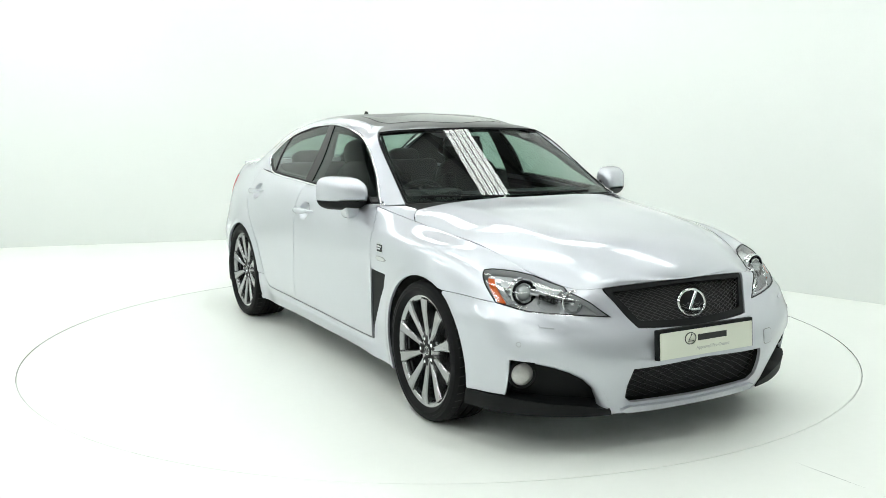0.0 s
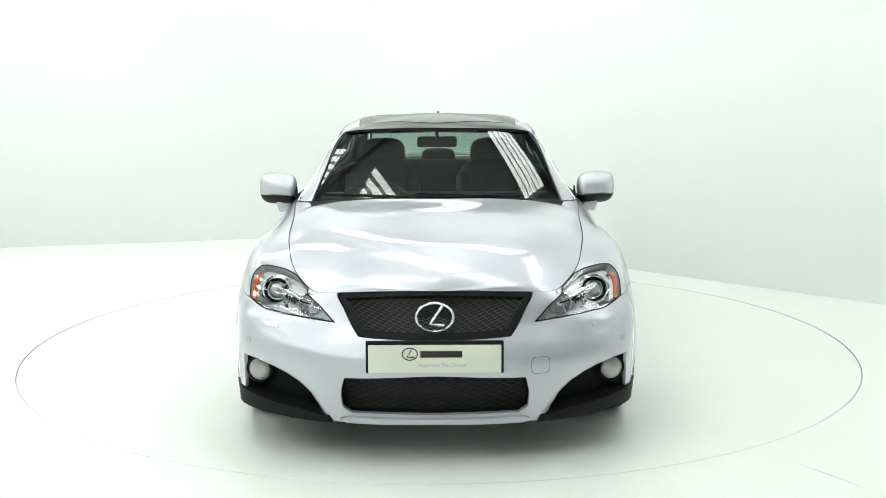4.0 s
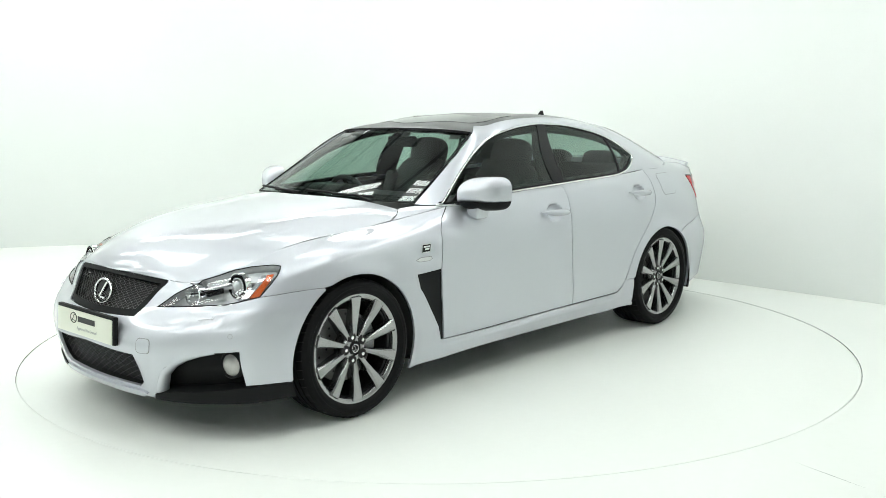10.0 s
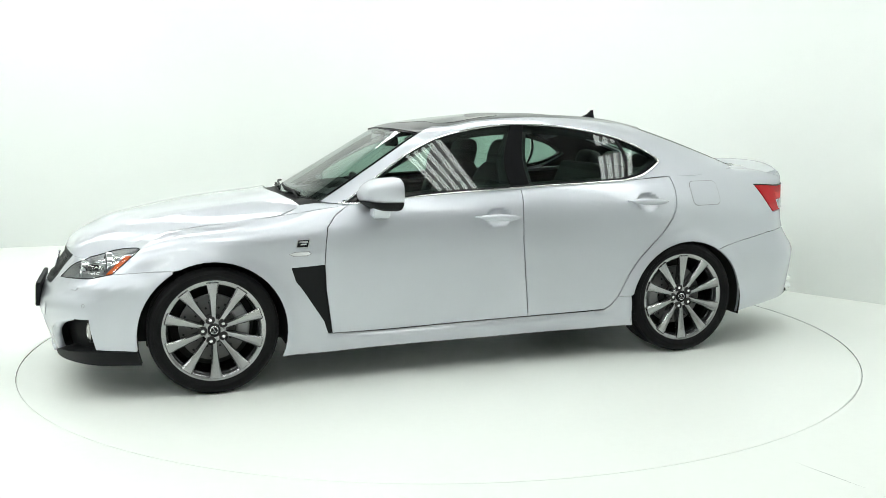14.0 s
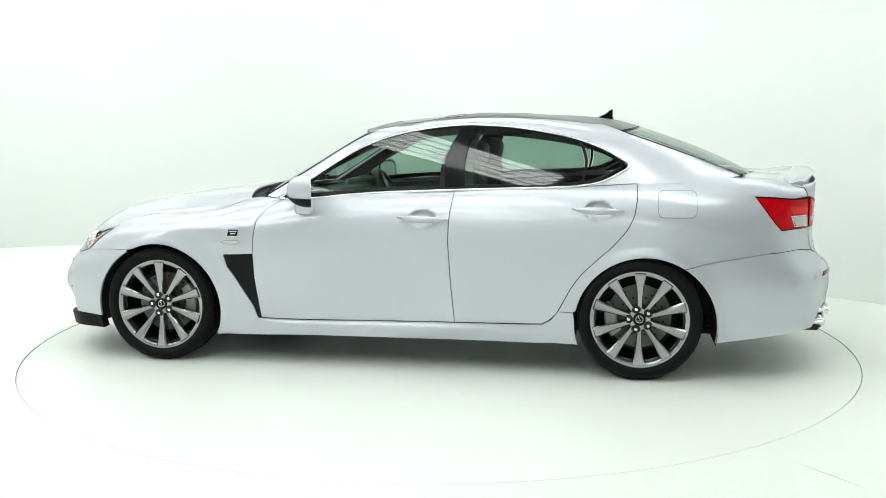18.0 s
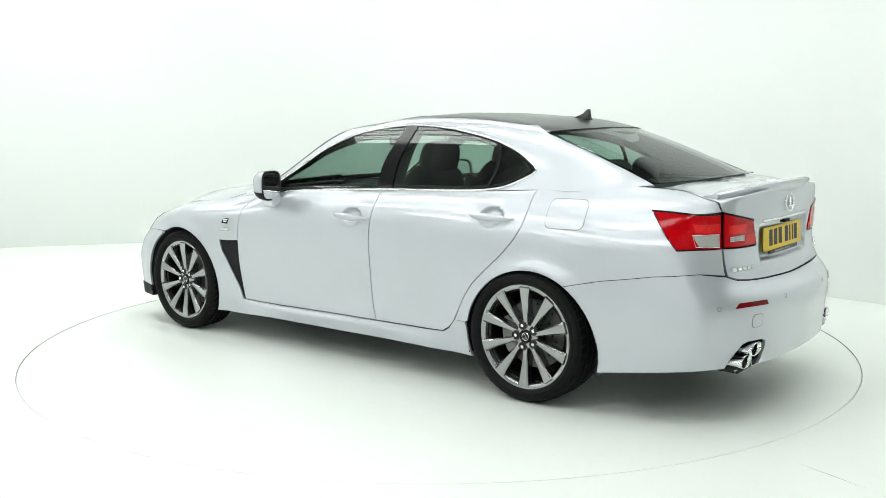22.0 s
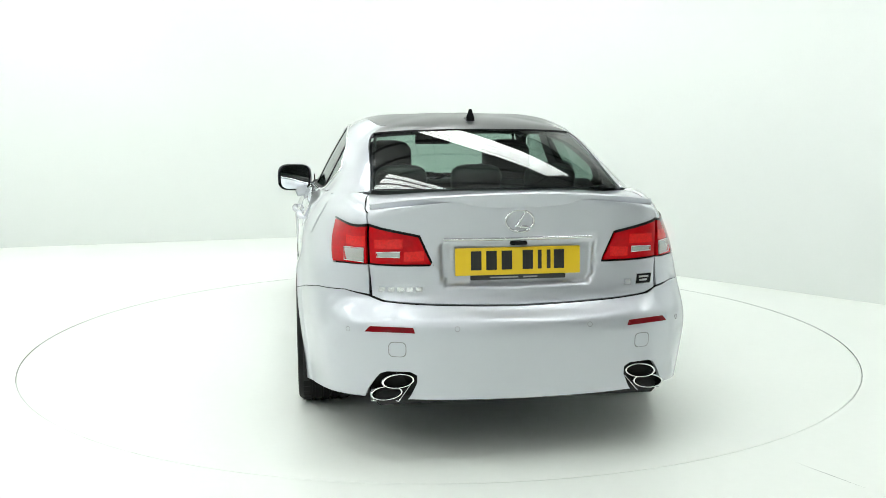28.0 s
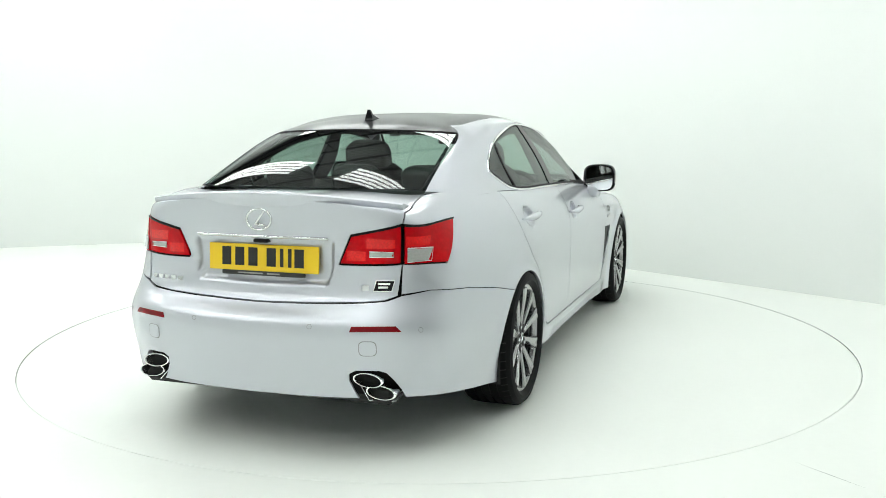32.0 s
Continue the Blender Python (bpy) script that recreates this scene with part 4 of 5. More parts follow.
both_sides(pocket_roll)
lip = [("Sf", .418), ("f", .428, .195), ("f", .55, .222), ("f", .661, .23), ("f", .815, .255), ("s", 1.745, .25), ("S", 1.722), ("S", 1.80)]
panel("front_lip", lip, BLACK, car, "matt black splitter", lift=.006, gap=.001, depth=.05)


def fog_lamp(side):
    p = Vector((1.962, .748, .345))
    m = side_m(side) @ facing(p, Vector((.95, .25, 0))) @ YTURN.inverted()
    lamp = part("fog_lamp", lathe([(.060, -.02), (.060, .006), (.055, .012), (.050, .010), (.047, .004)], 40), BLACK, car, "round fog lamp", m=m)
    part("fog_lens", lathe([(.049, .004), (.042, .013), (.026, .020), (.0005, .022)], 40), LAMPCLEAR, lamp, "clear glass", m=m)
    return lamp


both_sides(fog_lamp)

# ---- head lamps ----
head_line = HEAD_IN + HEAD_LOW + HEAD_TIP + HEAD_TOP + [("E", 1.86), ("E", 1.91)]
buckets = panel("head_lamp", head_line, HOUSING, car, "clear head lamp with chrome projector", lift=-.06, gap=.003, depth=-.055, cell=.02)
panel("lamp_cover", head_line, LENSGLASS, buckets, "clear cover", gap=.003, depth=0, cell=.02, lift=-.001)
rim_uv = inset(outline(head_line, .015), .004, ())
rim_pts = LOWER.at(rim_uv)
for k in (0, 1):
    part("lamp_gasket", tube([Vector(q if k == 0 else q * FLIP) for q in rim_pts], .0024, 5, True), BLACK, buckets[k], "black gasket", angle=80)
panel("indicator", [("s", 1.757, .726), ("s", 1.779, .724), ("s", 1.880, .634), ("s", 1.852, .634)], AMBER, buckets, "amber side marker", lift=-.006, gap=0, depth=.012)
panel("lamp_divider", [("s", 1.783, .724), ("s", 1.795, .722), ("s", 1.905, .632), ("s", 1.885, .633)], CHROME, buckets, "chrome divider", lift=-.008, gap=0, depth=.02)
panel("lamp_brow", [("Ey", .535), ("f", .58, .665), ("f", .66, .690), ("s", 1.79, .718), ("s", 1.73, .742), ("s", 1.72, .752), ("s", 1.777, .743), ("s", 1.832, .729), ("E", 1.86), ("E", 1.91)], LAMPBOWL, buckets, "bright upper trim", lift=-.03, gap=.006, depth=.01)


def head_units(side, mother):
    for p, r, name in ((Vector((1.872, .682, .668)), .043, "projector"), (Vector((2.000, .520, .630)), .043, "high_beam")):
        m = side_m(side) @ facing(p, Vector((1, .12, .08))) @ YTURN.inverted()
        unit = part(name, lathe([(r * 1.25, -.03), (r * 1.22, .002), (r * 1.12, .006), (r * 1.05, .0), (r, -.012)], 40), CHROME, mother, "chrome ring", m=m)
        if name == "projector":
            ball = lathe([(r * .76, -.006), (r * .70, .006), (r * .52, .014), (r * .26, .019), (.0005, .020)], 40)
            part("lens_collar", lathe([(r * .96, -.004), (r * .93, .006), (r * .84, .007), (r * .78, -.004)], 40), CHROME, mother, "bright inner ring", m=m)
            part("lens_well", lathe([(r * 1.1, -.010), (r * .7, -.010)], 40), GLOSS, mother, m=m)
            b = part("lens_ball", ball, LAMPCLEAR, mother, "thick glass lens", m=m)
            b.data.materials[0] = GLASSBALL
            part("lens_ring", lathe([(r * 1.24, .001), (r * 1.22, .009), (r * 1.12, .010), (r * 1.06, .002)], 40), GLOSS, mother, "dark ring round the lens", m=m)
            part("lens_bezel", lathe([(r * 1.50, -.02), (r * 1.46, .004), (r * 1.32, .006), (r * 1.26, -.004)], 40), CHROME, mother, "chrome outer ring", m=m)
        else:
            part("reflector_bowl", lathe([(r * 1.1, .0), (r * .95, -.008), (r * .72, -.022), (r * .4, -.034), (.0005, -.038)], 12), CHROME, mother, "bright faceted bowl", m=m, smooth=False)
            part("bulb_shield", lathe([(.0005, .004), (r * .24, .002), (r * .26, -.03)], 20), SATIN, mother, m=m)
    # chrome shroud between the two lamps, its swept upper blade and small dark steps
    m = side_m(side) @ facing(Vector((1.935, .603, .628)), Vector((1, .35, .15))) @ YTURN.inverted() @ Matrix.Diagonal((1.15, 1, .8, 1))
    part("side_reflector", lathe([(.040, .004), (.034, -.010), (.020, -.020), (.0005, -.024)], 14), CHROME, mother, "bright bowl", m=m, smooth=False)
    for name, mat, r, pts in (("upper_blade", CHROME, .0055, (("f", .50, .655), ("f", .57, .668), ("f", .64, .697), ("s", 1.82, .722))),
                              ("lower_blade", CHROME, .0045, (("f", .46, .592), ("f", .56, .600), ("f", .66, .606), ("s", 1.90, .622))),
                              ("dark_step", GLOSS, .0030, (("f", .53, .646), ("f", .585, .655), ("f", .62, .675)))):
        line = [on(p, -.022)[0] for p in pts]
        part(name, tube(line, r, 6, squash=1.8), mat, mother, angle=80, m=side_m(side))
    for k in range(4):
        p = on(("f", .605 + .012 * k, .652 + .006 * k), -.03)[0]
        part("lamp_trim", box((.03, .005, .022), .001, 1), GLOSS, mother, m=side_m(side) @ Matrix.Translation(p))


GLASSBALL = material("pale lens glass", (0.50, 0.52, 0.52), 0.06, 0.35, coat=1.0)
head_units(1, buckets[0])
head_units(-1, buckets[1])

# ---- rear lamps ----
outer_line = [("b", .616, .966), TAILTIP, ("s", -2.03, .872), ("s", -2.083, .806), ("b", .70, .811), ("b", .616, .813)]
outer = panel("tail_lamp", outer_line, RED, car, "red rear lamp with a clear window", lift=.004, gap=.001, depth=.012, cell=.02)
panel("clear_window", [("b", .626, .876), ("b", .700, .871), ("b", .690, .819), ("b", .626, .820)], LAMPCLEAR, outer, "clear reversing window", lift=.006, gap=0, depth=.004)
inner = panel("boot_lamp", [("b", .603, .969), ("b", .412, .925), ("b", .360, .812), ("b", .603, .816)], RED, car, "red lamp on the boot lid", lift=.004, gap=.001, depth=.012, cell=.02)
panel("clear_window", [("b", .578, .864), ("b", .486, .865), ("b", .486, .843), ("b", .571, .842)], LAMPCLEAR, inner, "clear window", lift=.006, gap=0, depth=.004)
LIT = material("bright red lamp facets", (0.68, 0.004, 0.005), 0.12, coat=0.12, grain=0.35, grain_size=110)
for y0, y1, z0, z1, mother in ((.620, .69, .884, .925, outer), (.475, .585, .878, .918, inner), (.39, .47, .826, .868, inner)):
    panel("lit_facet", [("b", y0, z1), ("b", y1, z1 - .004), ("b", y1, z0), ("b", y0, z0)], LIT, mother, "brighter red field", lift=.0052, gap=0, depth=.001)
for y0, y1, z0, z1, mother in ((.626, .700, .819, .876, outer), (.486, .578, .842, .865, inner)):
    ring = [on(("b", y, z), .007)[0] for y, z in ((y0, z0), (y1, z0 + .001), (y1, z1 - .004), (y0, z1))]
    for k in (0, 1):
        part("window_rim", tube(ring, .0022, 5, True), LAMPBOWL, mother[k], "pale rim of the clear window", angle=80, m=side_m(1 - 2 * k))
panel("lamp_edge", [("b", .616, .972), ("s", -1.945, .978), ("s", -1.952, .971), ("b", .616, .964)], GLOSS, outer, "dark upper edge", lift=.0055, gap=0, depth=.004)
panel("lamp_edge", [("b", .603, .974), ("b", .407, .930), ("b", .412, .924), ("b", .603, .966)], GLOSS, inner, "dark upper edge", lift=.0055, gap=0, depth=.004)
panel("rear_reflector", [("b", .636, .550), ("b", .614, .573), ("b", .448, .573), ("b", .440, .551)], REDDARK, car, "flat red reflector", lift=.003, gap=0, depth=.01)


# ---- wheels ----
def spoke():
    """One spoke of the wheel, along +z from the hub; it widens outwards and is hollowed on its flanks."""
    bm = bmesh.new()
    rows = []
    for r, half, face, back in ((.045, .0125, .006, -.05), (.09, .0135, .012, -.045), (.15, .0185, .020, -.030), (.20, .0235, .027, -.015), (.246, .031, .030, -.005)):
        rows.append([bm.verts.new(p) for p in ((-half, back, r), (-half, face - .006, r), (-half * .72, face, r), (0, face - .003, r), (half * .72, face, r), (half, face - .006, r), (half, back, r))])
    for a, b in zip(rows, rows[1:]):
        for i in range(6):
            bm.faces.new((a[i], a[i + 1], b[i + 1], b[i]))
        bm.faces.new((a[6], a[0], b[0], b[6]))
    bm.faces.new(rows[0])
    bm.faces.new(rows[-1][::-1])
    return bm


def wheel(name_pose, width, parent):
    """A wheel whose outer side is +y; the rim is the part, the rest hangs on it."""
    h = width / 2
    rim = part("wheel", lathe([(.236, h - .042), (.2372, h - .024), (.240, h - .0205), (.258, h - .0145), (.262, h - .0150), (.2640, h - .020), (.2640, h - .03)], 72), RIM, parent, "ten-spoke graphite alloy wheel")
    rim.matrix_basis = name_pose
    part("barrel", lathe([(.215, -h + .02), (.218, -.06), (.222, .02), (.229, h - .056), (.2365, h - .050), (.237, h - .041)], 72), RIMDARK, rim, "dark glossy wheel barrel")
    # raised arcs of brighter metal stand in for thin highlights on the barrel
    for i in range(10):
        a = radians(36 * i + 18)
        arc = [(.2405 * math.cos(a + d), h - .0385, .2405 * math.sin(a + d)) for d in np.linspace(-.2, .2, 7)]
        part("rim_ledge", tube(arc, .0028, 5), RIM, rim, angle=80)
    tyre_line = [(.232, -h + .012), (.25, -h - .002), (.285, -h - .006), (.312, -h), (.326, -h + .02)]
    for g in (-.06, -.02, .02, .06):
        tyre_line += [(.3305, g - .006), (.324, g - .005), (.324, g + .005), (.3305, g + .006)]
    tyre_line += [(.326, h - .02), (.312, h), (.298, h + .005), (.2965, h + .0035), (.283, h + .0055), (.270, h - .002), (.2625, h - .010), (.252, h - .03)]
    tyre = part("tyre", lathe(tyre_line, 96), RUBBER, rim, "black low-profile tyre", angle=25)
    blocks = []
    for i in range(48):
        a = 2 * math.pi * i / 48
        blocks.append(box((.004, .034, .003), 0, 1, Matrix.Rotation(-a, 4, "Y") @ Matrix.Translation((0, h - .034, .3278)) @ Matrix.Rotation(radians(-5), 4, "X") @ Matrix.Rotation(radians(12), 4, "Z")))
    tagged(part("tread_cut", merge(*blocks), DARK, rim), "tread grooves", kind="stuff")
    face = h - .038
    for i in range(10):
        part("spoke", spoke(), RIM, rim, m=Matrix.Rotation(radians(36 * i), 4, "Y") @ Matrix.Translation((0, face, 0)))
    part("hub", lathe([(.0005, face - .06), (.075, face - .06), (.07, face - .01), (.058, face + .004), (.036, face + .006), (.034, face - .002), (.0005, face - .002)], 40), RIM, rim)
    part("hub_cap", lathe([(.033, face - .004), (.032, face + .006), (.028, face + .009), (.0005, face + .009)], 32), GLOSS, rim, "black centre cap")
    cap = merge(tube([(.019 * math.cos(a), face + .0095, .019 * math.sin(a)) for a in np.linspace(0, 2 * math.pi, 24)[:-1]], .002, 5, True), tube([(.006, face + .0095, .012), (-.008, face + .0095, -.008), (.011, face + .0095, -.008)], .0022, 5))
    part("cap_emblem", cap, CHROME, rim)
    for i in range(5):
        a = radians(72 * i)
        m = Matrix.Translation((.057 * math.cos(a), face, .057 * math.sin(a)))
        part("bolt_hole", lathe([(.0235, .0), (.0230, .0085), (.0005, .0087)], 20), DARK, rim, m=m)
        part("wheel_bolt", lathe([(.0100, .005), (.0092, .013), (.006, .015), (.0005, .015)], 6), SATIN, rim, m=m)
    part("brake_disc", lathe([(.06, face - .075), (.172, face - .075), (.172, face - .10), (.06, face - .10)], 64), IRON, rim, "drilled steel brake disc")
    holes = [lathe([(.0005, 0), (.006, 0), (.006, -.004)], 10) for _ in range(30)]
    for i, b in enumerate(holes):
        a, r = 2 * math.pi * i / 30, (.105, .13, .152)[i % 3]
        bmesh.ops.transform(b, matrix=Matrix.Translation((r * math.cos(a), face - .0745, r * math.sin(a))), verts=b.verts)
    tagged(part("disc_holes", merge(*holes), DARK, rim), kind="stuff")
    part("barrel_back", lathe([(.0005, -h + .03), (.215, -h + .03)], 48), DARK, rim)
    valve = part("valve", lathe([(.003, 0), (.003, .02), (.0005, .022)], 8), BLACK, rim, m=Matrix.Rotation(radians(20), 4, "Y") @ Matrix.Translation((0, face + .01, -.224)))
    return rim


def caliper(parent, m):
    rows = []
    bm = bmesh.new()
    for a in np.linspace(radians(-30), radians(30), 9):
        c, s = math.cos(a), math.sin(a)
        rows.append([bm.verts.new((r * c, y, r * s)) for r, y in ((.120, -.055), (.120, .012), (.128, .020), (.178, .020), (.186, .012), (.186, -.055))])
    for a, b in zip(rows, rows[1:]):
        for i in range(6):
            bm.faces.new((a[i], a[(i + 1) % 6], b[(i + 1) % 6], b[i]))
    bm.faces.new(rows[0])
    bm.faces.new(rows[-1][::-1])
    return part("brake_caliper", bm, CALIPER, parent, "grey brake caliper", m=m)


HUB_Z = .331
for sx, width, mid in ((1, .225, .793), (-1, .255, .777)):
    for side in (1, -1):
        m = pose(1.365 * sx + .003, mid * side, HUB_Z, 0, 0, 0 if side > 0 else 180)
        w = wheel(m, width, car)
        caliper(w, Matrix.Translation((0, width / 2 - .038 - .075, 0)) @ Matrix.Rotation(radians((180 if sx > 0 else 0) + (0 if side > 0 else 180) + 8), 4, "Y"))
# wheel housings
for sx in (1, -1):
    ax, az, ar = ARCH[sx]
    for side in (1, -1):
        bm = bmesh.new()
        rows = []
        for a in np.linspace(radians(-14), radians(194), 24):
            r = ar + .006
            rows.append([bm.verts.new((ax + r * math.cos(a), y * side, az + r * math.sin(a))) for y in (.885, .80, .52)])
        for p, q in zip(rows, rows[1:]):
            for i in range(2):
                bm.faces.new((p[i], p[i + 1], q[i + 1], q[i]))
        bm.faces.new([r[2] for r in rows])
        part("wheel_housing", bm, DARK, car, "black wheel housing")

# ---- underside and inner walls ----
part("floor_pan", box((3.6, 1.1, .06), .01, 1, Matrix.Translation((-.1, 0, .22))), DARK, car, "black underside")
part("floor_side", box((1.95, 1.66, .10), .01, 1, Matrix.Translation((-.01, 0, .24))), DARK, car)
part("rear_valance", box((.62, 1.2, .06), .02, 1, Matrix.Translation((-2.03, 0, .27))), DARK, car)
panel("inner_wall", [("s", .96, .25), ("s", -1.0, .27), ("s", -.97, .45), ("s", -1.25, .72), ("s", -1.5, .72), ("s", -1.85, .66), ("s", -1.9, .8), ("E", -1.9), ("E", .6), ("s", 1.3, .82), ("s", 1.5, .74), ("s", 1.2, .70), ("s", 1.02, .55)], DARK, car, lift=-.035, gap=0, depth=0, cell=.06)
panel("front_backing", [("f", .30, .68), ("f", .60, .64), ("f", .79, .62), ("f", .81, .25), ("f", .42, .17), ("uv", 0, .02), ("uv", 0, spot(("f", 0, .70))[1])], DARK, car, both=True, lift=-.09, gap=0, depth=0, cell=.06)
panel("rear_backing", [("b", .30, .98), ("b", .62, .96), ("s", -2.02, .94), ("s", -2.05, .75), ("b", .70, .60), ("b", .65, .29), ("uv", UEND, .01), ("uv", UEND, spot(("b", 0, 1.0))[1])], DARK, car, both=True, lift=-.05, gap=0, depth=0, cell=.06)

# ---- chrome round the side windows ----
for side in (1, -1):
    line = [on(p, .001)[0] for p in DLO_TOP + DLO_LOW]
    uu = np.linspace(spot(low(-1.0))[0], spot(low(.68))[0], 16)
    line += [Vector(UPPER.at([[u, .004]])[0]) + Vector((0, .003, 0)) for u in uu]
    fine = []
    for i in range(len(line)):
        p0, p1, p2, p3 = (line[(i + k) % len(line)] for k in (-1, 0, 1, 2))
        for t in (0, .25, .5, .75):
            fine.append(.5 * ((2 * p1) + (p2 - p0) * t + (2 * p0 - 5 * p1 + 4 * p2 - p3) * t * t + (3 * p1 - p0 - 3 * p2 + p3) * t ** 3))
    part("window_trim", tube(fine, .0065, 6, True), CHROME, car, "chrome window surround", angle=80, m=side_m(side))
    bm = bmesh.new()
    band = []
    for p in fine:
        dz = 1.17 - p.z
        q = p + Vector(((-.35 - p.x) * .045, -.012, dz * (.30 if dz < 0 else .14)))
        band.append((bm.verts.new(p - Vector((0, .012, 0))), bm.verts.new(q - Vector((0, .012, 0))), bm.verts.new(q - Vector((0, .045, 0)))))
    for a, b in zip(band, band[1:] + band[:1]):
        bm.faces.new((a[0], b[0], b[1], a[1]))
        bm.faces.new((a[1], b[1], b[2], a[2]))
    part("window_frame_lining", bm, LEATHER, car, "black inner window frame", angle=50, m=side_m(side))
    inner_line = [p + (Vector((-.35, .60, 1.17)) - p) * .028 - Vector((0, .006, 0)) for p in fine]
    part("window_seal", tube(inner_line, .011, 6, True), BLACK, car, "black rubber seal", angle=80, m=side_m(side))

# ---- windscreen surround, scuttle and wipers ----
edge = [Vector(UPPER.at([[u, .004]])[0]) for u in np.linspace(0, u2 - .012, 14)] + [Vector(UPPER.at([[u2 - .012, v]])[0]) for v in np.linspace(.02, w2, 16)] + [Vector(UPPER.at([[u, w2]])[0]) for u in np.linspace(u2 - .02, 0, 14)]
part("screen_seal", tube(edge + [Vector((p.x, -p.y, p.z)) for p in edge[-2:0:-1]], .0035, 6, True), BLACK, car, "black windscreen seal", angle=80)
edge = [Vector(UPPER.at([[u, .004]])[0]) for u in np.linspace(TEND, u10 + .012, 14)] + [Vector(UPPER.at([[u10 + .012, v]])[0]) for v in np.linspace(.02, w2, 16)] + [Vector(UPPER.at([[u, w2]])[0]) for u in np.linspace(u10 + .02, TEND, 14)]
part("rear_seal", tube(edge + [Vector((p.x, -p.y, p.z)) for p in edge[-2:0:-1]], .0016, 6, True), BLACK, car, "black rear window seal", angle=80)
rows, bm = [], bmesh.new()
for u in np.linspace(0, u2, 14):
    p = Vector(UPPER.at([[u, .0]])[0])
    yt = max(p.y * .97, .004)
    xt = float(np.interp(yt, [0, .13, .28, .45, .56, .665], [.975, .97, .955, .93, .905, .875]))
    q = on(("bt", xt + .03, yt))[0]
    rows.append([p + Vector((-.02, 0, -.004)), p * .7 + q * .3 + Vector((0, 0, -.012)), p * .3 + q * .7 + Vector((0, 0, -.016)), q + Vector((0, 0, -.016))])
    if p.y < .01:
        for r in rows[-1]:
            r.y = 0
rows = [[Vector((p.x, -p.y, p.z)) for p in r] for r in rows[:0:-1]] + rows
vs = [[bm.verts.new(p) for p in r] for r in rows]
for a, b in zip(vs, vs[1:]):
    for i in range(3):
        bm.faces.new((a[i], b[i], b[i + 1], a[i + 1]))
part("scuttle", bm, BLACK, car, "black scuttle under the windscreen")
for y0, y1, v1 in ((.52, -.10, .020), (-.08, -.60, .016)):
    def screen(y, v, up):
        u = on_curve(UPPER, v, 1, abs(y), 0, u2)
        q = Vector(UPPER.at([[u, v]])[0]) + Vector(UPPER.normal([[u, v]])[0]) * up
        return Vector((q.x, math.copysign(abs(y), y), q.z))
    arm = [Vector((.845, y0, .935)), screen(y0 + (y1 - y0) * .3, .01, .02), screen(y0 + (y1 - y0) * .6, v1 * .7, .018)]
    wiper = part("wiper", tube(arm, .008, 6), BLACK, car, "black windscreen wiper", angle=80)
    part("wiper_blade", tube([screen(y0 + (y1 - y0) * t, .012 + v1 * t, .012) for t in np.linspace(.12, 1.0, 10)], .007, 6), BLACK, wiper, angle=80)
    part("wiper_pivot", lathe([(.0005, .02), (.014, .018), (.016, -.01)], 16), BLACK, wiper, m=Matrix.Translation((.845, y0, .935)) @ YTURN.inverted())

# ---- sunroof, aerial ----
sun = [("uv", 0, UPPER.v[3] - .02), ("ct", .055, .25), ("ct", .02, .39), ("ct", -.05, .415), ("ct", -.33, .425), ("ct", -.36, .40), ("uv", 0, on_curve(UPPER, 0, 0, 0, 0, 1) * 0 + UPPER.v[4])]
panel("sunroof", sun, GLOSS, car, "dark glass sunroof", loft=UPPER, both=True, lift=.002, gap=.002, depth=.004)
roof_p = Vector(UPPER.at([[TEND, UPPER.v[3]]])[0])
fin = bmesh.new()
prof = [(-.095, .0), (-.05, .016), (-.01, .040), (.008, .062), (.022, .066), (.024, .03), (.04, .0)]
left = [fin.verts.new((-x, .004 if z > .03 else .014, z)) for x, z in prof]
right = [fin.verts.new((-x, -.004 if z > .03 else -.014, z)) for x, z in prof]
fin.faces.new(left)
fin.faces.new(right[::-1])
for i in range(len(prof)):
    j = (i + 1) % len(prof)
    fin.faces.new((left[i], right[i], right[j], left[j]))
part("roof_aerial", fin, GLOSS, car, "black shark-fin aerial", m=Matrix.Translation((-1.165, 0, 1.370)) @ Matrix.Rotation(radians(-6), 4, "Y") @ Matrix.Diagonal((1.2, 1.5, 1.15, 1)))
part("aerial_base", prism(ring2d(.06, 24, 1.35, .5), .010, Matrix.Translation((-1.155, 0, 1.368)) @ Matrix.Rotation(radians(-9), 4, "Y"), .004), FILM, car, "dark aerial foot")

# ---- boot spoiler ----
bm, rows = bmesh.new(), []
for y in np.linspace(-.60, .60, 37):
    k = (abs(y) / .60) ** 2.2
    back, front = -2.350 + .138 * k, -2.13 - .02 * k
    top, foot = 1.101 - .044 * k, 1.074 - .034 * k
    sect = [(front, foot - .004), (front - .06, foot + .004), (back + .085, top - .019), (back + .03, top - .004), (back + .008, top), (back, top - .006),
            (back + .004, top - .022), (back + .014, foot - .022), (back + .03, foot - .05), (front, foot - .05)]
    rows.append([bm.verts.new((x, y, z)) for x, z in sect])
for a, b in zip(rows, rows[1:]):
    for i in range(10):
        bm.faces.new((a[i], a[(i + 1) % 10], b[(i + 1) % 10], b[i]))
bm.faces.new(rows[0])
bm.faces.new(rows[-1][::-1])
part("boot_spoiler", bm, SILVER, car, "low silver lip spoiler", angle=50)


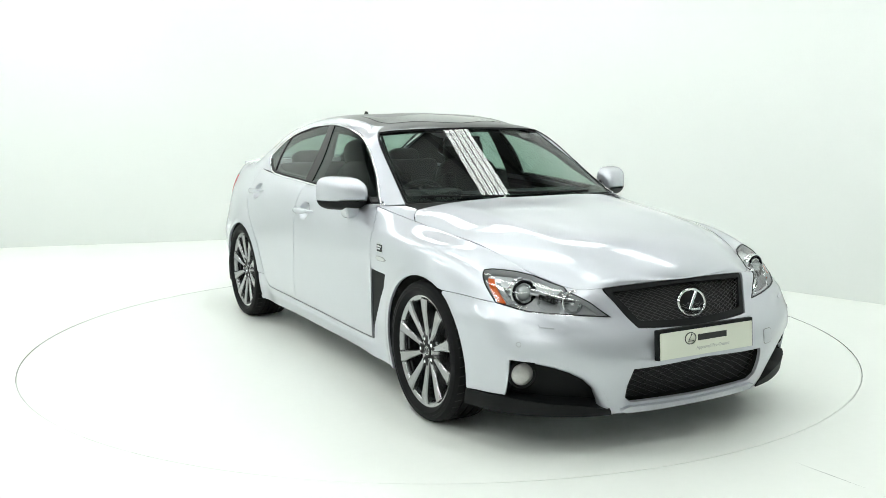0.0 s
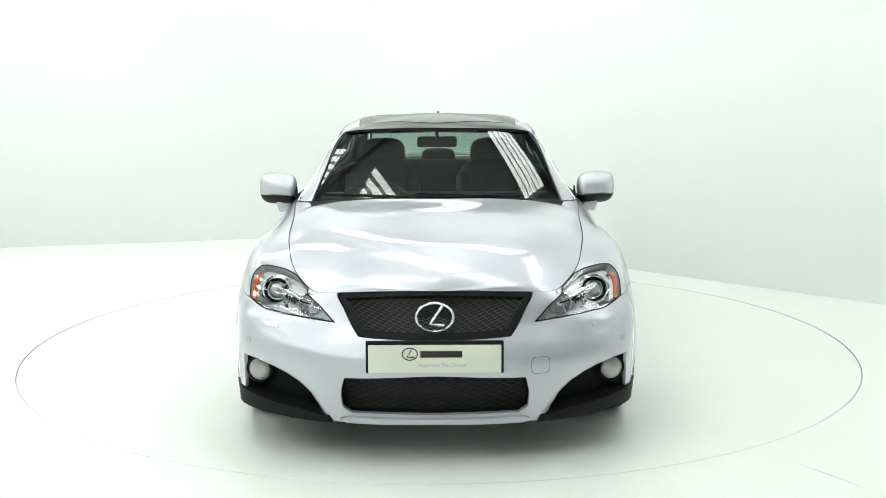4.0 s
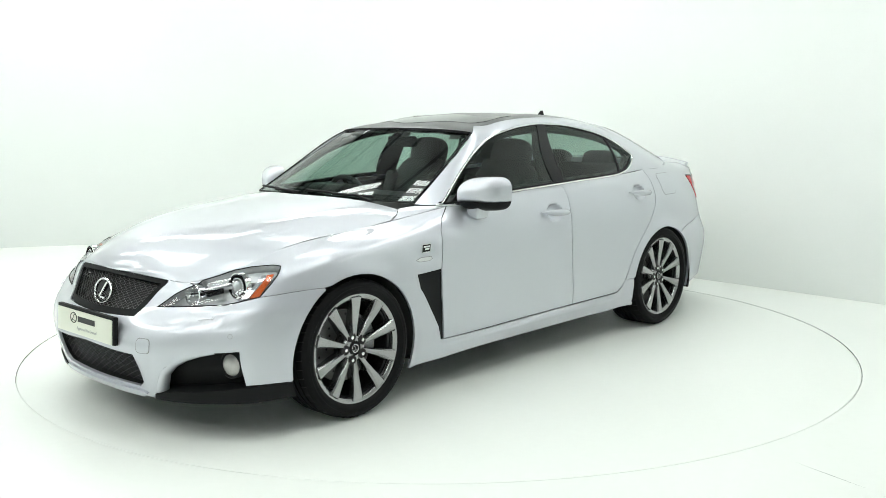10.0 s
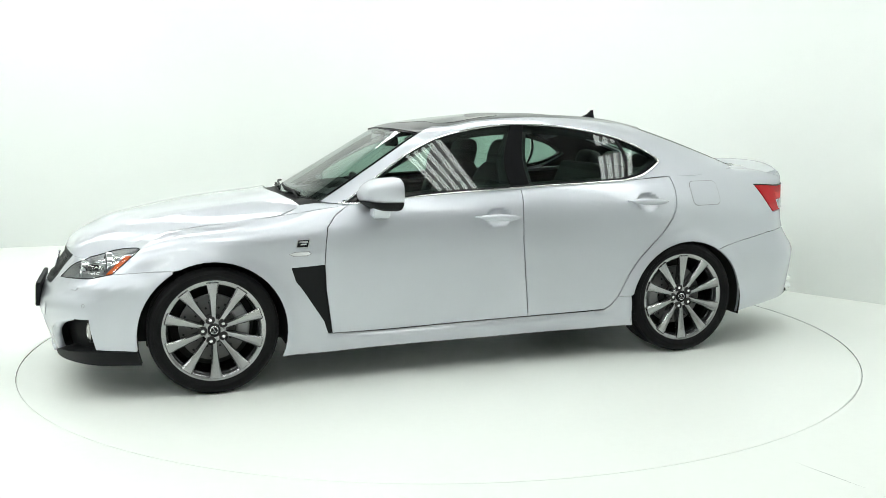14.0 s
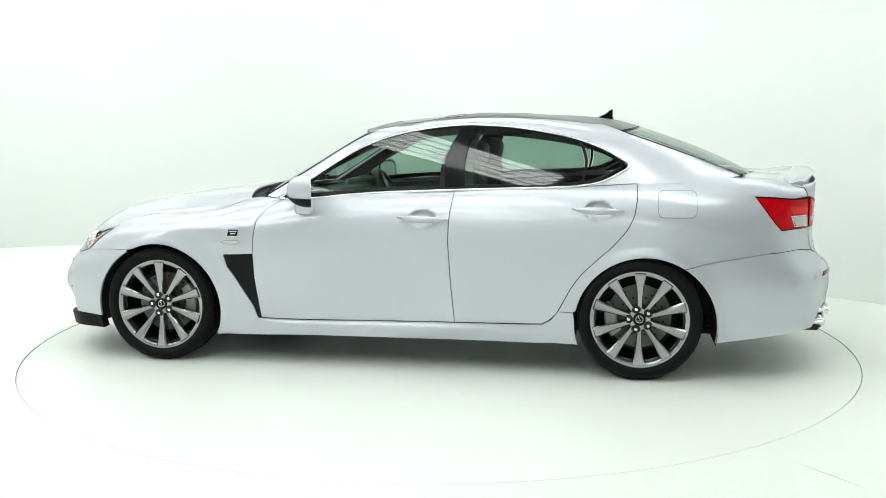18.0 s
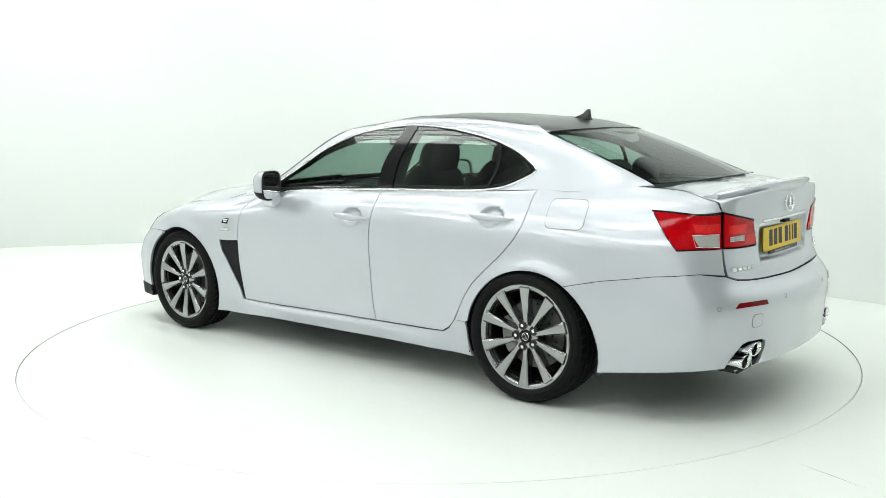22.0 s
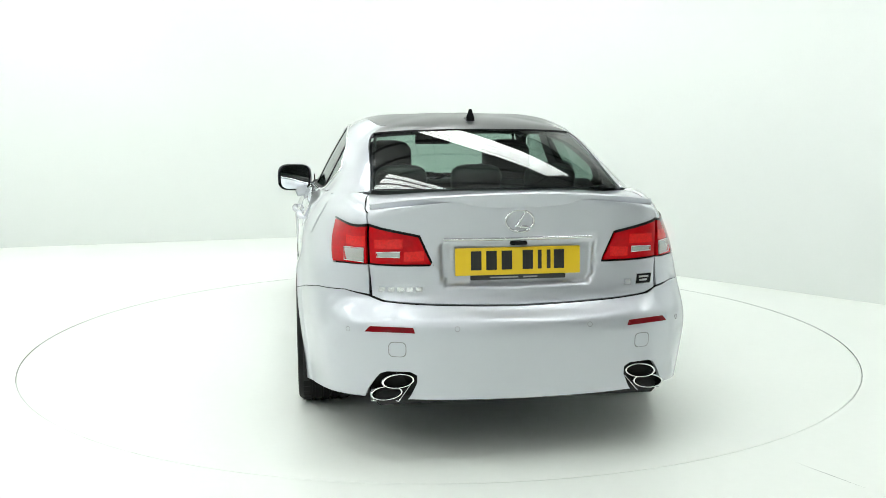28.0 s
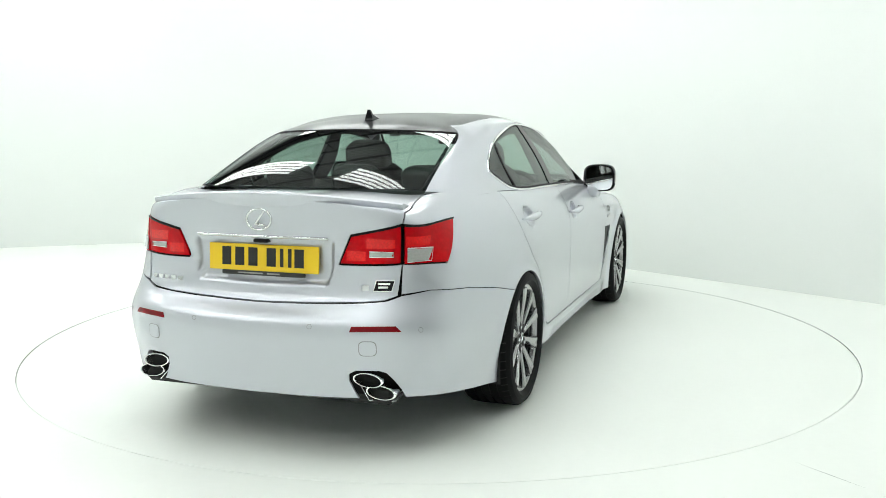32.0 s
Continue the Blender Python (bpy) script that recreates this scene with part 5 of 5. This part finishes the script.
# ---- door handles ----
def handle(x, z, length, mother, side):
    bm, rows = bmesh.new(), []
    ends = [on(("s", x + d * length / 2, z + .004))[0].y for d in (-1, 1)]
    for t in np.linspace(-1, 1, 17):
        w = max(.2, (1 - abs(t) ** 2.6))
        hx, hz = x + t * length / 2, z + .004 + .006 * t
        y = ends[0] + (ends[1] - ends[0]) * (t + 1) / 2 + .002 + .034 * (1 - t ** 4)
        rows.append([bm.verts.new((hx, (y + dy * w) * side, hz + dz * w)) for dy, dz in ((-.012, -.014), (.004, -.020), (.016, -.008), (.017, .008), (.006, .018), (-.012, .014))])
    for a, b in zip(rows, rows[1:]):
        for i in range(6):
            bm.faces.new((a[i], a[(i + 1) % 6], b[(i + 1) % 6], b[i]))
    bm.faces.new(rows[0])
    bm.faces.new(rows[-1][::-1])
    return part("door_handle", bm, SILVER, mother, "silver pull handle", angle=60)


for side, fd, rd in ((1, front_doors[0], rear_doors[0]), (-1, front_doors[1], rear_doors[1])):
    handle(-.185, .85, .275, fd, side)
    handle(-1.135, .905, .275, rd, side)
    part("key_hole", lathe([(.0005, .002), (.009, .002), (.009, -.006)], 20), GLOSS, fd, "black lock", m=Matrix.Translation((-.262, .912 * side, .853)) @ Matrix.Rotation(radians(0 if side > 0 else 180), 4, "Z"))


# ---- door mirrors ----
def door_mirror(side):
    def shell(name, mat, z0, z1, grow, label):
        bm, rows = bmesh.new(), []
        for t in np.linspace(0, 1, 9):           # from the mirror's open face forwards
            shrink = math.sqrt(max(0.0, 1 - (t * .97) ** 2.6))
            ring = []
            for i in range(28):
                a = 2 * math.pi * i / 28
                cx, cz = abs(math.cos(a)) ** .55 * math.copysign(1, math.cos(a)), abs(math.sin(a)) ** .6 * math.copysign(1, math.sin(a))
                y = .912 + (.113 + grow) * cx * (shrink if cx > 0 else .55 + .45 * shrink) - .01 * t
                z = 1.0 + (.090 + grow) * cz * shrink + .004 * cx
                z = min(max(z, z0), z1)
                ring.append(bm.verts.new((.435 - .36 * (y - .912) + .135 * t, y * side, z)))
            rows.append(ring)
        for a, b in zip(rows, rows[1:]):
            for i in range(28):
                j = (i + 1) % 28
                bm.faces.new((a[i], a[j], b[j], b[i]))
        bm.faces.new(rows[-1])
        bmesh.ops.remove_doubles(bm, verts=bm.verts, dist=1e-5)
        return part(name, bm, mat, None, label, angle=60)
    body = shell("door_mirror", SILVER, .964, 1.2, 0, "silver door mirror with a black underside")
    body.parent = car
    low_half = shell("mirror_underside", BLACK, .9, .9635, -.001, "black underside")
    low_half.parent = body
    lens = [(cx * .100, cz * .078) for cx, cz in (((abs(math.cos(a)) ** .55) * math.copysign(1, math.cos(a)), (abs(math.sin(a)) ** .6) * math.copysign(1, math.sin(a))) for a in np.linspace(0, 2 * math.pi, 29)[:-1])]
    m = Matrix.Translation((.437, .912 * side, 1.0)) @ Matrix.Rotation(radians(19.8 * side), 4, "Z") @ Matrix.Rotation(radians(-90), 4, "Y") @ Matrix.Rotation(radians(90), 4, "Z")
    part("mirror_rim", prism([(x * 1.08, y * 1.08) for x, y in lens], .004, m @ Matrix.Translation((0, 0, -.004))), BLACK, body, "black rim")
    part("mirror_glass", prism(lens, .003, m), MIRROR, body, "mirror glass", smooth=False)
    part("mirror_foot", box((.10, .085, .075), .024, 3, Matrix.Translation((.485, .868 * side, .912)) @ Matrix.Rotation(radians(-16 * side), 4, "X")), SILVER, body, "silver foot")
    part("mirror_gusset", prism([(0, 0), (.10, 0), (.03, .062)], .008, Matrix.Translation((.505, .786 * side - .004, .955)) @ Matrix.Rotation(radians(90), 4, "X")), BLACK, body, "black corner plate")
    return body


both_sides(door_mirror)


# ---- plates and marks ----
def bar(w, h, d, m, mat, parent, name="bar"):
    return part(name, prism([(-w / 2, -h / 2), (w / 2, -h / 2), (w / 2, h / 2), (-w / 2, h / 2)], d, m), mat, parent, smooth=False)


def curved_plate(name, w, h, d, bend, m, mat, parent, label=""):
    bm = box((w, h, d), .004, 2)
    return part(name, bm, mat, parent, label, m=m)


fm = facing((2.248, 0, .462), (1, 0, .06))
plate = curved_plate("front_plate_holder", .545, .128, .022, 0, fm @ Matrix.Translation((0, .004, -.006)), BLACK, car, "black plate holder with a pale plate")
curved_plate("plate", .525, .112, .006, 0, fm @ Matrix.Translation((0, -.002, .008)), PLATEWHITE, plate, "pale dealer plate")
emb = fm @ Matrix.Translation((-.098, .018, .0115))
part("plate_mark", merge(tube([emb @ Vector((.030 * math.cos(a), .024 * math.sin(a), 0)) for a in np.linspace(0, 2 * math.pi, 28)[:-1]], .0022, 5, True), tube([emb @ Vector(q) for q in ((.008, .018, 0), (-.012, -.012, 0), (.018, -.012, 0))], .0028, 5)), INK, plate)
bar(.165, .026, .001, fm @ Matrix.Translation((.026, .017, .0112)), INK, plate, "name_bar")
words = bpy.data.curves.new("plate_words", "FONT")
words.body, words.size, words.align_x, words.extrude = "Approved Pre-Owned", .021, "CENTER", .0004
tmp = bpy.data.objects.new("plate_words", words)
scene.collection.objects.link(tmp)
me = bpy.data.meshes.new_from_object(tmp.evaluated_get(bpy.context.evaluated_depsgraph_get()))
bpy.data.objects.remove(tmp)
me.materials.clear()
me.materials.append(GREYINK)
me.transform(fm @ Matrix.Translation((.03, -.033, .0114)))
wob = new("plate_words", me)
wob.parent = plate

rm = facing((-2.300, 0, .818), (-1, 0, .06))
rplate = curved_plate("rear_plate", .525, .114, .008, 0, rm, YELLOW, car, "yellow rear number plate")
for x in (-.176, -.112, -.048, .040, .090, .128, .172):
    bar(.044 if x not in (.090, .128) else .016, .078, .001, rm @ Matrix.Translation((x, .004, .0042)), INK, rplate, "character_bar")
curved_plate("plate_strip", .40, .020, .006, 0, rm @ Matrix.Translation((.0, -.066, .001)), INK, rplate, "black dealer strip")
for x in (-.09, -.03, .05):
    bar(.06, .006, .001, rm @ Matrix.Translation((x, -.066, .0042)), LAMPCLEAR, rplate, "name_bar")
strip = []
for y in np.linspace(-.31, .31, 25):
    q = on(("b", abs(y) + .001, .912), .001)[0]
    strip.append((q.x, y, q.z))
part("plate_lamp_strip", tube(strip, .0065, 8), SATIN, boot_lid, "bright strip over the plate", angle=80)
part("boot_handle", box((.03, .07, .016), .005, 2, Matrix.Translation((-2.306, 0, .893))), BLACK, boot_lid, "black boot handle")


def emblem(parent, place, n, size, mat):
    m = facing(place, n)
    o = tube([m @ Vector((size * math.cos(a), size * .76 * math.sin(a), 0)) for a in np.linspace(0, 2 * math.pi, 40)[:-1]], size * .085, 8, True)
    s = tube([m @ Vector((x * size, y * size, .002)) for x, y in ((.42, .60), (.10, .15), (-.28, -.38), (.0, -.42), (.52, -.42))], size * .10, 8)
    return part("emblem", merge(o, s), mat, parent, "oval chrome emblem", angle=70)


p, nn = on(("uv", .001, spot(("f", 0, .612))[1]), -.012)
emblem(grille, (p.x, 0, p.z), (1, 0, .25), .075, CHROME)
part("emblem_back", prism(ring2d(.07, 32, 1, .76), .004, facing((p.x - .006, 0, p.z), (1, 0, .25))), GLOSS, grille, "black emblem back")
p, nn = on(("uv", UEND - .001, spot(("b", 0, .985))[1]), .003)
emblem(boot_lid, (p.x, 0, p.z), (-1, 0, .08), .058, CHROME)
# name bars and marks on the boot
for k in range(5):
    q, n2 = on(("b", .59 - .037 * k - .03, .712), .002)
    bar(.027, .017, .002, facing(q, n2), SATIN, boot_lid, "name_bar")
q, n2 = on(("b", .545, .725), .002)
q, n2 = Vector((q.x, -q.y, q.z)), Vector((n2.x, -n2.y, n2.z))
badge = part("model_badge", prism([(-.042, -.020), (.030, -.020), (.042, .020), (-.030, .020)], .004, facing(q, n2)), GLOSS, boot_lid, smooth=False)
part("badge_border", prism([(-.046, -.023), (.034, -.023), (.046, .023), (-.034, .023)], .0025, facing(q, n2)), CHROME, boot_lid, smooth=False)
for dx, dy, w in ((.0, .008, .05), (-.004, -.006, .04)):
    bar(w, .008, .001, facing(q, n2) @ Matrix.Translation((dx, dy, .004)), CHROME, badge, "badge_bar")
q, n2 = on(("b", .47, .716), .002)
q, n2 = Vector((q.x, -q.y, q.z)), Vector((n2.x, -n2.y, n2.z))
bar(.03, .022, .002, facing(q, n2), CHROME, boot_lid, "model_mark")
# marks on the wings
for side in (1, -1):
    for z, x, w, h, mat, nm in ((.757, .905, .068, .036, GLOSS, "wing_badge"), (.705, .922, .11, .020, LAMPBOWL, "side_repeater")):
        q, n2 = on(("s", x, z), .001)
        m = facing(q, n2)
        shape = [(-w / 2, -h * .5), (w * .36, -h * .5), (w / 2, h * .5), (-w * .36, h * .5)] if nm == "wing_badge" else [(-w / 2, 0), (-w * .3, -h * .45), (w * .3, -h * .5), (w / 2, -h * .1), (w * .4, h * .4), (-w * .2, h * .45)]
        if nm == "wing_badge":
            part("badge_border", prism([(x0 * 1.12, y0 * 1.2) for x0, y0 in shape], .0035, side_m(side) @ m), CHROME, car, "chrome badge border", smooth=False)
        if nm == "side_repeater":
            part("repeater_foot", prism([(x0 * 1.1, y0 * 1.3) for x0, y0 in shape], .0025, side_m(side) @ m), FAINT, car, "grey foot of the side repeater", smooth=False)
        b = part(nm, prism(shape, .005, side_m(side) @ m, .0015), mat, car, "small black wing badge" if nm == "wing_badge" else "clear side repeater", smooth=False)
        if nm == "wing_badge":
            for dy, ww in ((.008, .045), (-.004, .032)):
                part("badge_bar", prism([(-ww / 2, -.004), (ww / 2, -.004), (ww / 2 + .004, .004), (-ww / 2 + .004, .004)], .001, side_m(side) @ m @ Matrix.Translation((0, dy, .005))), CHROME, b, smooth=False)

# ---- flap, covers and sensors ----
def rounded_quad(kind, a0, a1, b0, b1, r):
    out = []
    for cx, cz, s in ((a1 - r, b1 - r, 0), (a0 + r, b1 - r, 90), (a0 + r, b0 + r, 180), (a1 - r, b0 + r, 270)):
        out += [(kind, cx + r * math.cos(radians(s + k)), cz + r * math.sin(radians(s + k))) for k in (0, 30, 60, 90)]
    return out


def flap(name, pts_fn, label, sides="both"):
    joint = panel_data(LOWER, outline(pts_fn(0)), gap=0, depth=0, lift=.0012, cell=.03)
    skin = panel_data(LOWER, outline(pts_fn(.003)), gap=0, depth=.002, lift=.0024, cell=.03)
    for side in ((False, True) if sides == "both" else (False,)):
        b = sheet(name, joint, FAINT, car, label, flip=side)
        sheet("cover_skin", skin, SILVER, b, "silver cover", flip=side)


flap("fuel_flap", lambda g: rounded_quad("s", -1.648 + g, -1.445 - g, .870 + g, 1.012 - g, .03), "silver fuel flap", "left")
flap("tow_cover", lambda g: rounded_quad("b", .475 + g, .545 - g, .452 + g, .515 - g, .018), "silver tow-eye cover")
flap("front_tow_cover", lambda g: rounded_quad("f", .385 + g, .462 - g, .385 + g, .452 - g, .018), "silver tow-eye cover", "left")
for kind, y, z in (("b", .273, .567), ("b", .70, .553), ("f", .784, .481)):
    q, n2 = on((kind, y, z), .0005)
    for side in (1, -1):
        part("parking_sensor", tube([side_m(side) @ facing(q, n2) @ Vector((.010 * math.cos(a), .010 * math.sin(a), 0)) for a in np.linspace(0, 2 * math.pi, 17)[:-1]], .0010, 4, True), FAINT, car, "small round sensor")
q, n2 = on(("f", .675, .552), .001)
for side in (1, -1):
    part("washer_cap", prism([(-.035, -.012), (.03, -.006), (.035, .010), (-.03, .004)], .004, side_m(side) @ facing(q, n2), .002), SILVER, car, "silver washer cap")


# ---- exhaust ----
def exhaust(side):
    """A dark slanting recess with two oval pipes, the lower one further out."""
    shape = [(-.098, .052), (-.088, .064), (.015, .064), (.042, .048), (.072, -.01), (.072, -.040), (.02, -.050), (-.05, -.035)]
    place = Matrix.Translation((-2.19, .535 * side, .322)) @ Matrix.Rotation(radians(-90), 4, "Y") @ Matrix.Rotation(radians(-90), 4, "Z") @ Matrix.Diagonal((-side, 1, 1, 1))
    shield = part("exhaust_surround", prism(shape, .05, place, .012), DARK, car, "dark exhaust surround with two oval pipes", smooth=False)
    for y, z, x in ((.508, .352, -2.372), (.553, .297, -2.345)):
        m = Matrix.Translation((x, y * side, z)) @ Matrix.Rotation(radians(-4 * side), 4, "X") @ Matrix.Rotation(radians(90), 4, "Z") @ Matrix.Diagonal((1.52, 1, .68, 1))
        part("exhaust_pipe", lathe([(.0405, -.15), (.0415, -.03), (.0440, -.006), (.0442, .002), (.0425, .006), (.0385, .006), (.0365, .001), (.0355, -.02), (.034, -.13)], 44), CHROME, shield, "oval chrome tail pipe", m=m)
        part("pipe_hole", lathe([(.0005, -.05), (.0372, -.05)], 30), DARK, shield, m=m)
    rail = [(-2.335 - .02 * t, (.455 + .05 * t) * side, .322 - .060 * t) for t in np.linspace(0, 1, 6)] + [(-2.335 + .012 * t, (.505 + .11 * t) * side, .2625 - .004 * math.sin(3.1 * t)) for t in np.linspace(.1, 1, 8)]
    part("pipe_trim", tube(rail, .0024, 6), CHROME, shield, "chrome lower edge", angle=80)
    return shield


both_sides(exhaust)


# ---- inside the car ----
def cushion(size, m, mat, parent, name, label="", bevel=.05):
    return part(name, box(size, min(bevel, min(size) * .45), 4), mat, parent, label, m=m, angle=60)


def pad(size, m, mat, parent, name, label="", power=.55):
    """A plump rounded cushion."""
    bend = lambda c: math.copysign(abs(c) ** power, c)
    bm, rows = bmesh.new(), []
    for i in range(1, 12):
        v = math.pi * (i / 12 - .5)
        rows.append([bm.verts.new((size[0] / 2 * bend(math.cos(v)) * bend(math.cos(u)), size[1] / 2 * bend(math.cos(v)) * bend(math.sin(u)), size[2] / 2 * bend(math.sin(v)))) for u in np.linspace(0, 2 * math.pi, 25)[:-1]])
    for a, b in zip(rows, rows[1:]):
        for i in range(24):
            bm.faces.new((a[i], a[(i + 1) % 24], b[(i + 1) % 24], b[i]))
    bm.faces.new(rows[0][::-1])
    bm.faces.new(rows[-1])
    return part(name, bm, mat, parent, label, m=m, angle=60)


def seat(x, y, mat, width=.50):
    s = cushion((.52, width, .18), Matrix.Translation((x, y, .46)) @ Matrix.Rotation(radians(-8), 4, "Y"), mat, None, "car_seat", "leather front seat")
    s.parent = car
    pad((.20, width - .02, .70), Matrix.Translation((x - .31, y, .80)) @ Matrix.Rotation(radians(-20), 4, "Y"), mat, s, "seat_back")
    for dy in (-.2, .2):
        cushion((.20, .08, .50), Matrix.Translation((x - .26, y + dy, .78)) @ Matrix.Rotation(radians(-20), 4, "Y"), mat, s, "side_bolster", bevel=.03)
    pad((.13, .29, .22), Matrix.Translation((x - .43, y, 1.155)) @ Matrix.Rotation(radians(-14), 4, "Y"), mat, s, "head_rest", power=.6)
    for dy in (-.06, .06):
        part("rest_post", tube([(x - .40, y + dy, 1.04), (x - .425, y + dy, 1.12)], .007, 8), CHROME, s)
    return s


seat(.02, .36, LEATHER)
seat(.02, -.36, LEATHER)
bench = cushion((.50, 1.26, .18), Matrix.Translation((-.92, 0, .48)), LEATHERGREY, None, "rear_seat", "leather rear bench")
bench.parent = car
cushion((.16, 1.26, .58), Matrix.Translation((-1.22, 0, .80)) @ Matrix.Rotation(radians(-24), 4, "Y"), LEATHER, bench, "bench_back")
for y in (-.38, 0, .38):
    pad((.11, .26, .15), Matrix.Translation((-1.36, y, 1.09)) @ Matrix.Rotation(radians(-18), 4, "Y"), LEATHERGREY, bench, "head_rest", power=.6)
part("parcel_shelf", box((.48, 1.15, .03), .01, 2, Matrix.Translation((-1.66, 0, 1.03))), CARPET, car, "black parcel shelf")
dash = part("dashboard", box((.50, 1.36, .26), .07, 4, Matrix.Translation((.60, 0, .82)) @ Matrix.Rotation(radians(8), 4, "Y")), LEATHER, car, "black dashboard", angle=60)
part("instrument_hood", box((.18, .34, .09), .035, 4, Matrix.Translation((.46, -.36, .955))), LEATHER, dash, angle=60)
part("centre_console", box((.90, .24, .22), .04, 3, Matrix.Translation((.10, 0, .50))), LEATHER, car, "black centre console", angle=60)
part("centre_screen", prism([(-.1, -.05), (.1, -.05), (.1, .05), (-.1, .05)], .004, facing((.345, 0, .88), (-1, 0, .35))), GLOSS, dash, smooth=False)
wm = Matrix.Translation((.28, -.36, .865)) @ Matrix.Rotation(radians(-66), 4, "Y")
rimw = part("steering_wheel", tube([wm @ Vector((.185 * math.cos(a), .185 * math.sin(a), 0)) for a in np.linspace(0, 2 * math.pi, 41)[:-1]], .016, 10, True), LEATHER, car, "black steering wheel on the right side", angle=80)
part("wheel_boss", lathe([(.0005, .02), (.055, .014), (.065, -.03), (.0005, -.03)], 24), LEATHER, rimw, m=wm @ YTURN.inverted())
for a in (0, 125, 235):
    part("wheel_spoke", tube([wm @ Vector((.05 * math.cos(radians(a)), .05 * math.sin(radians(a)), 0)), wm @ Vector((.18 * math.cos(radians(a)), .18 * math.sin(radians(a)), 0))], .013, 8), SATIN, rimw)
part("steering_column", tube([wm @ Vector((0, 0, -.02)), wm @ Vector((0, 0, -.22))], .03, 10), LEATHER, rimw)
im = part("inside_mirror", box((.035, .24, .065), .02, 3, Matrix.Translation((.19, 0, 1.255)) @ Matrix.Rotation(radians(8), 4, "Y")), BLACK, car, "black inside mirror", angle=60)
part("mirror_stalk", tube([(.20, 0, 1.28), (.235, 0, 1.325)], .010, 8), BLACK, im)
panel("head_lining", [("uv", .0, w2 + .01), ("uv", u2, w2 + .01), ("uv", UPPER.u[6], w2 + .02), ("uv", u10, w2 + .01), ("uv", TEND, w2 + .01), ("uv", TEND, WEND), ("uv", 0, WEND)], CLOTH, car, "black head lining", loft=UPPER, both=True, lift=-.03, gap=0, depth=0, cell=.07)
bsp = panel("pillar_lining", [("uv", u10 - .02, .02), ("uv", u10 - .02, w2), ("cs", -1.141, 1.25), ("cs", -1.31, 1.14), ("cs", -1.15, 1.04)], CLOTH, car, "black pillar lining", loft=UPPER, lift=-.02, gap=0, depth=0, cell=.05)
panel("screen_pillar_lining", [("uv", u2, .02), ("uv", u2, w2), ("cs", .155, 1.235), ("cs", .378, 1.12), ("cs", .58, 1.0)], LEATHER, car, "black pillar lining", loft=UPPER, lift=-.02, gap=0, depth=0, cell=.05)
panel("door_pillar_lining", [("cs", -.26, 1.03), ("cs", -.34, 1.34), ("cs", -.47, 1.34), ("cs", -.45, 1.03)], LEATHER, car, "black pillar lining", loft=UPPER, lift=-.04, gap=0, depth=0, cell=.06)
panel("door_card", [("s", .70, .35), ("s", -1.0, .45), ("s", -1.2, .72), ("E", -1.25), ("E", .62)], LEATHER, car, "black door lining", lift=-.07, gap=0, depth=0, cell=.07)
part("tax_disc", prism([(-.035, -.02), (.035, -.02), (.035, .02), (-.035, .02)], .001, facing((.20, .44, 1.285), (.55, .1, .8))), LAMPCLEAR, car, "small pale sticker", smooth=False)



def motions():
    walk(car, [(t, pose(0, 0, 0, 0, 0, a) @ Matrix.Translation((*OFFSET, 0))) for t, a in TURN])
    walk(table, [(t, pose(0, 0, 0, 0, 0, a)) for t, a in TURN])


motions()
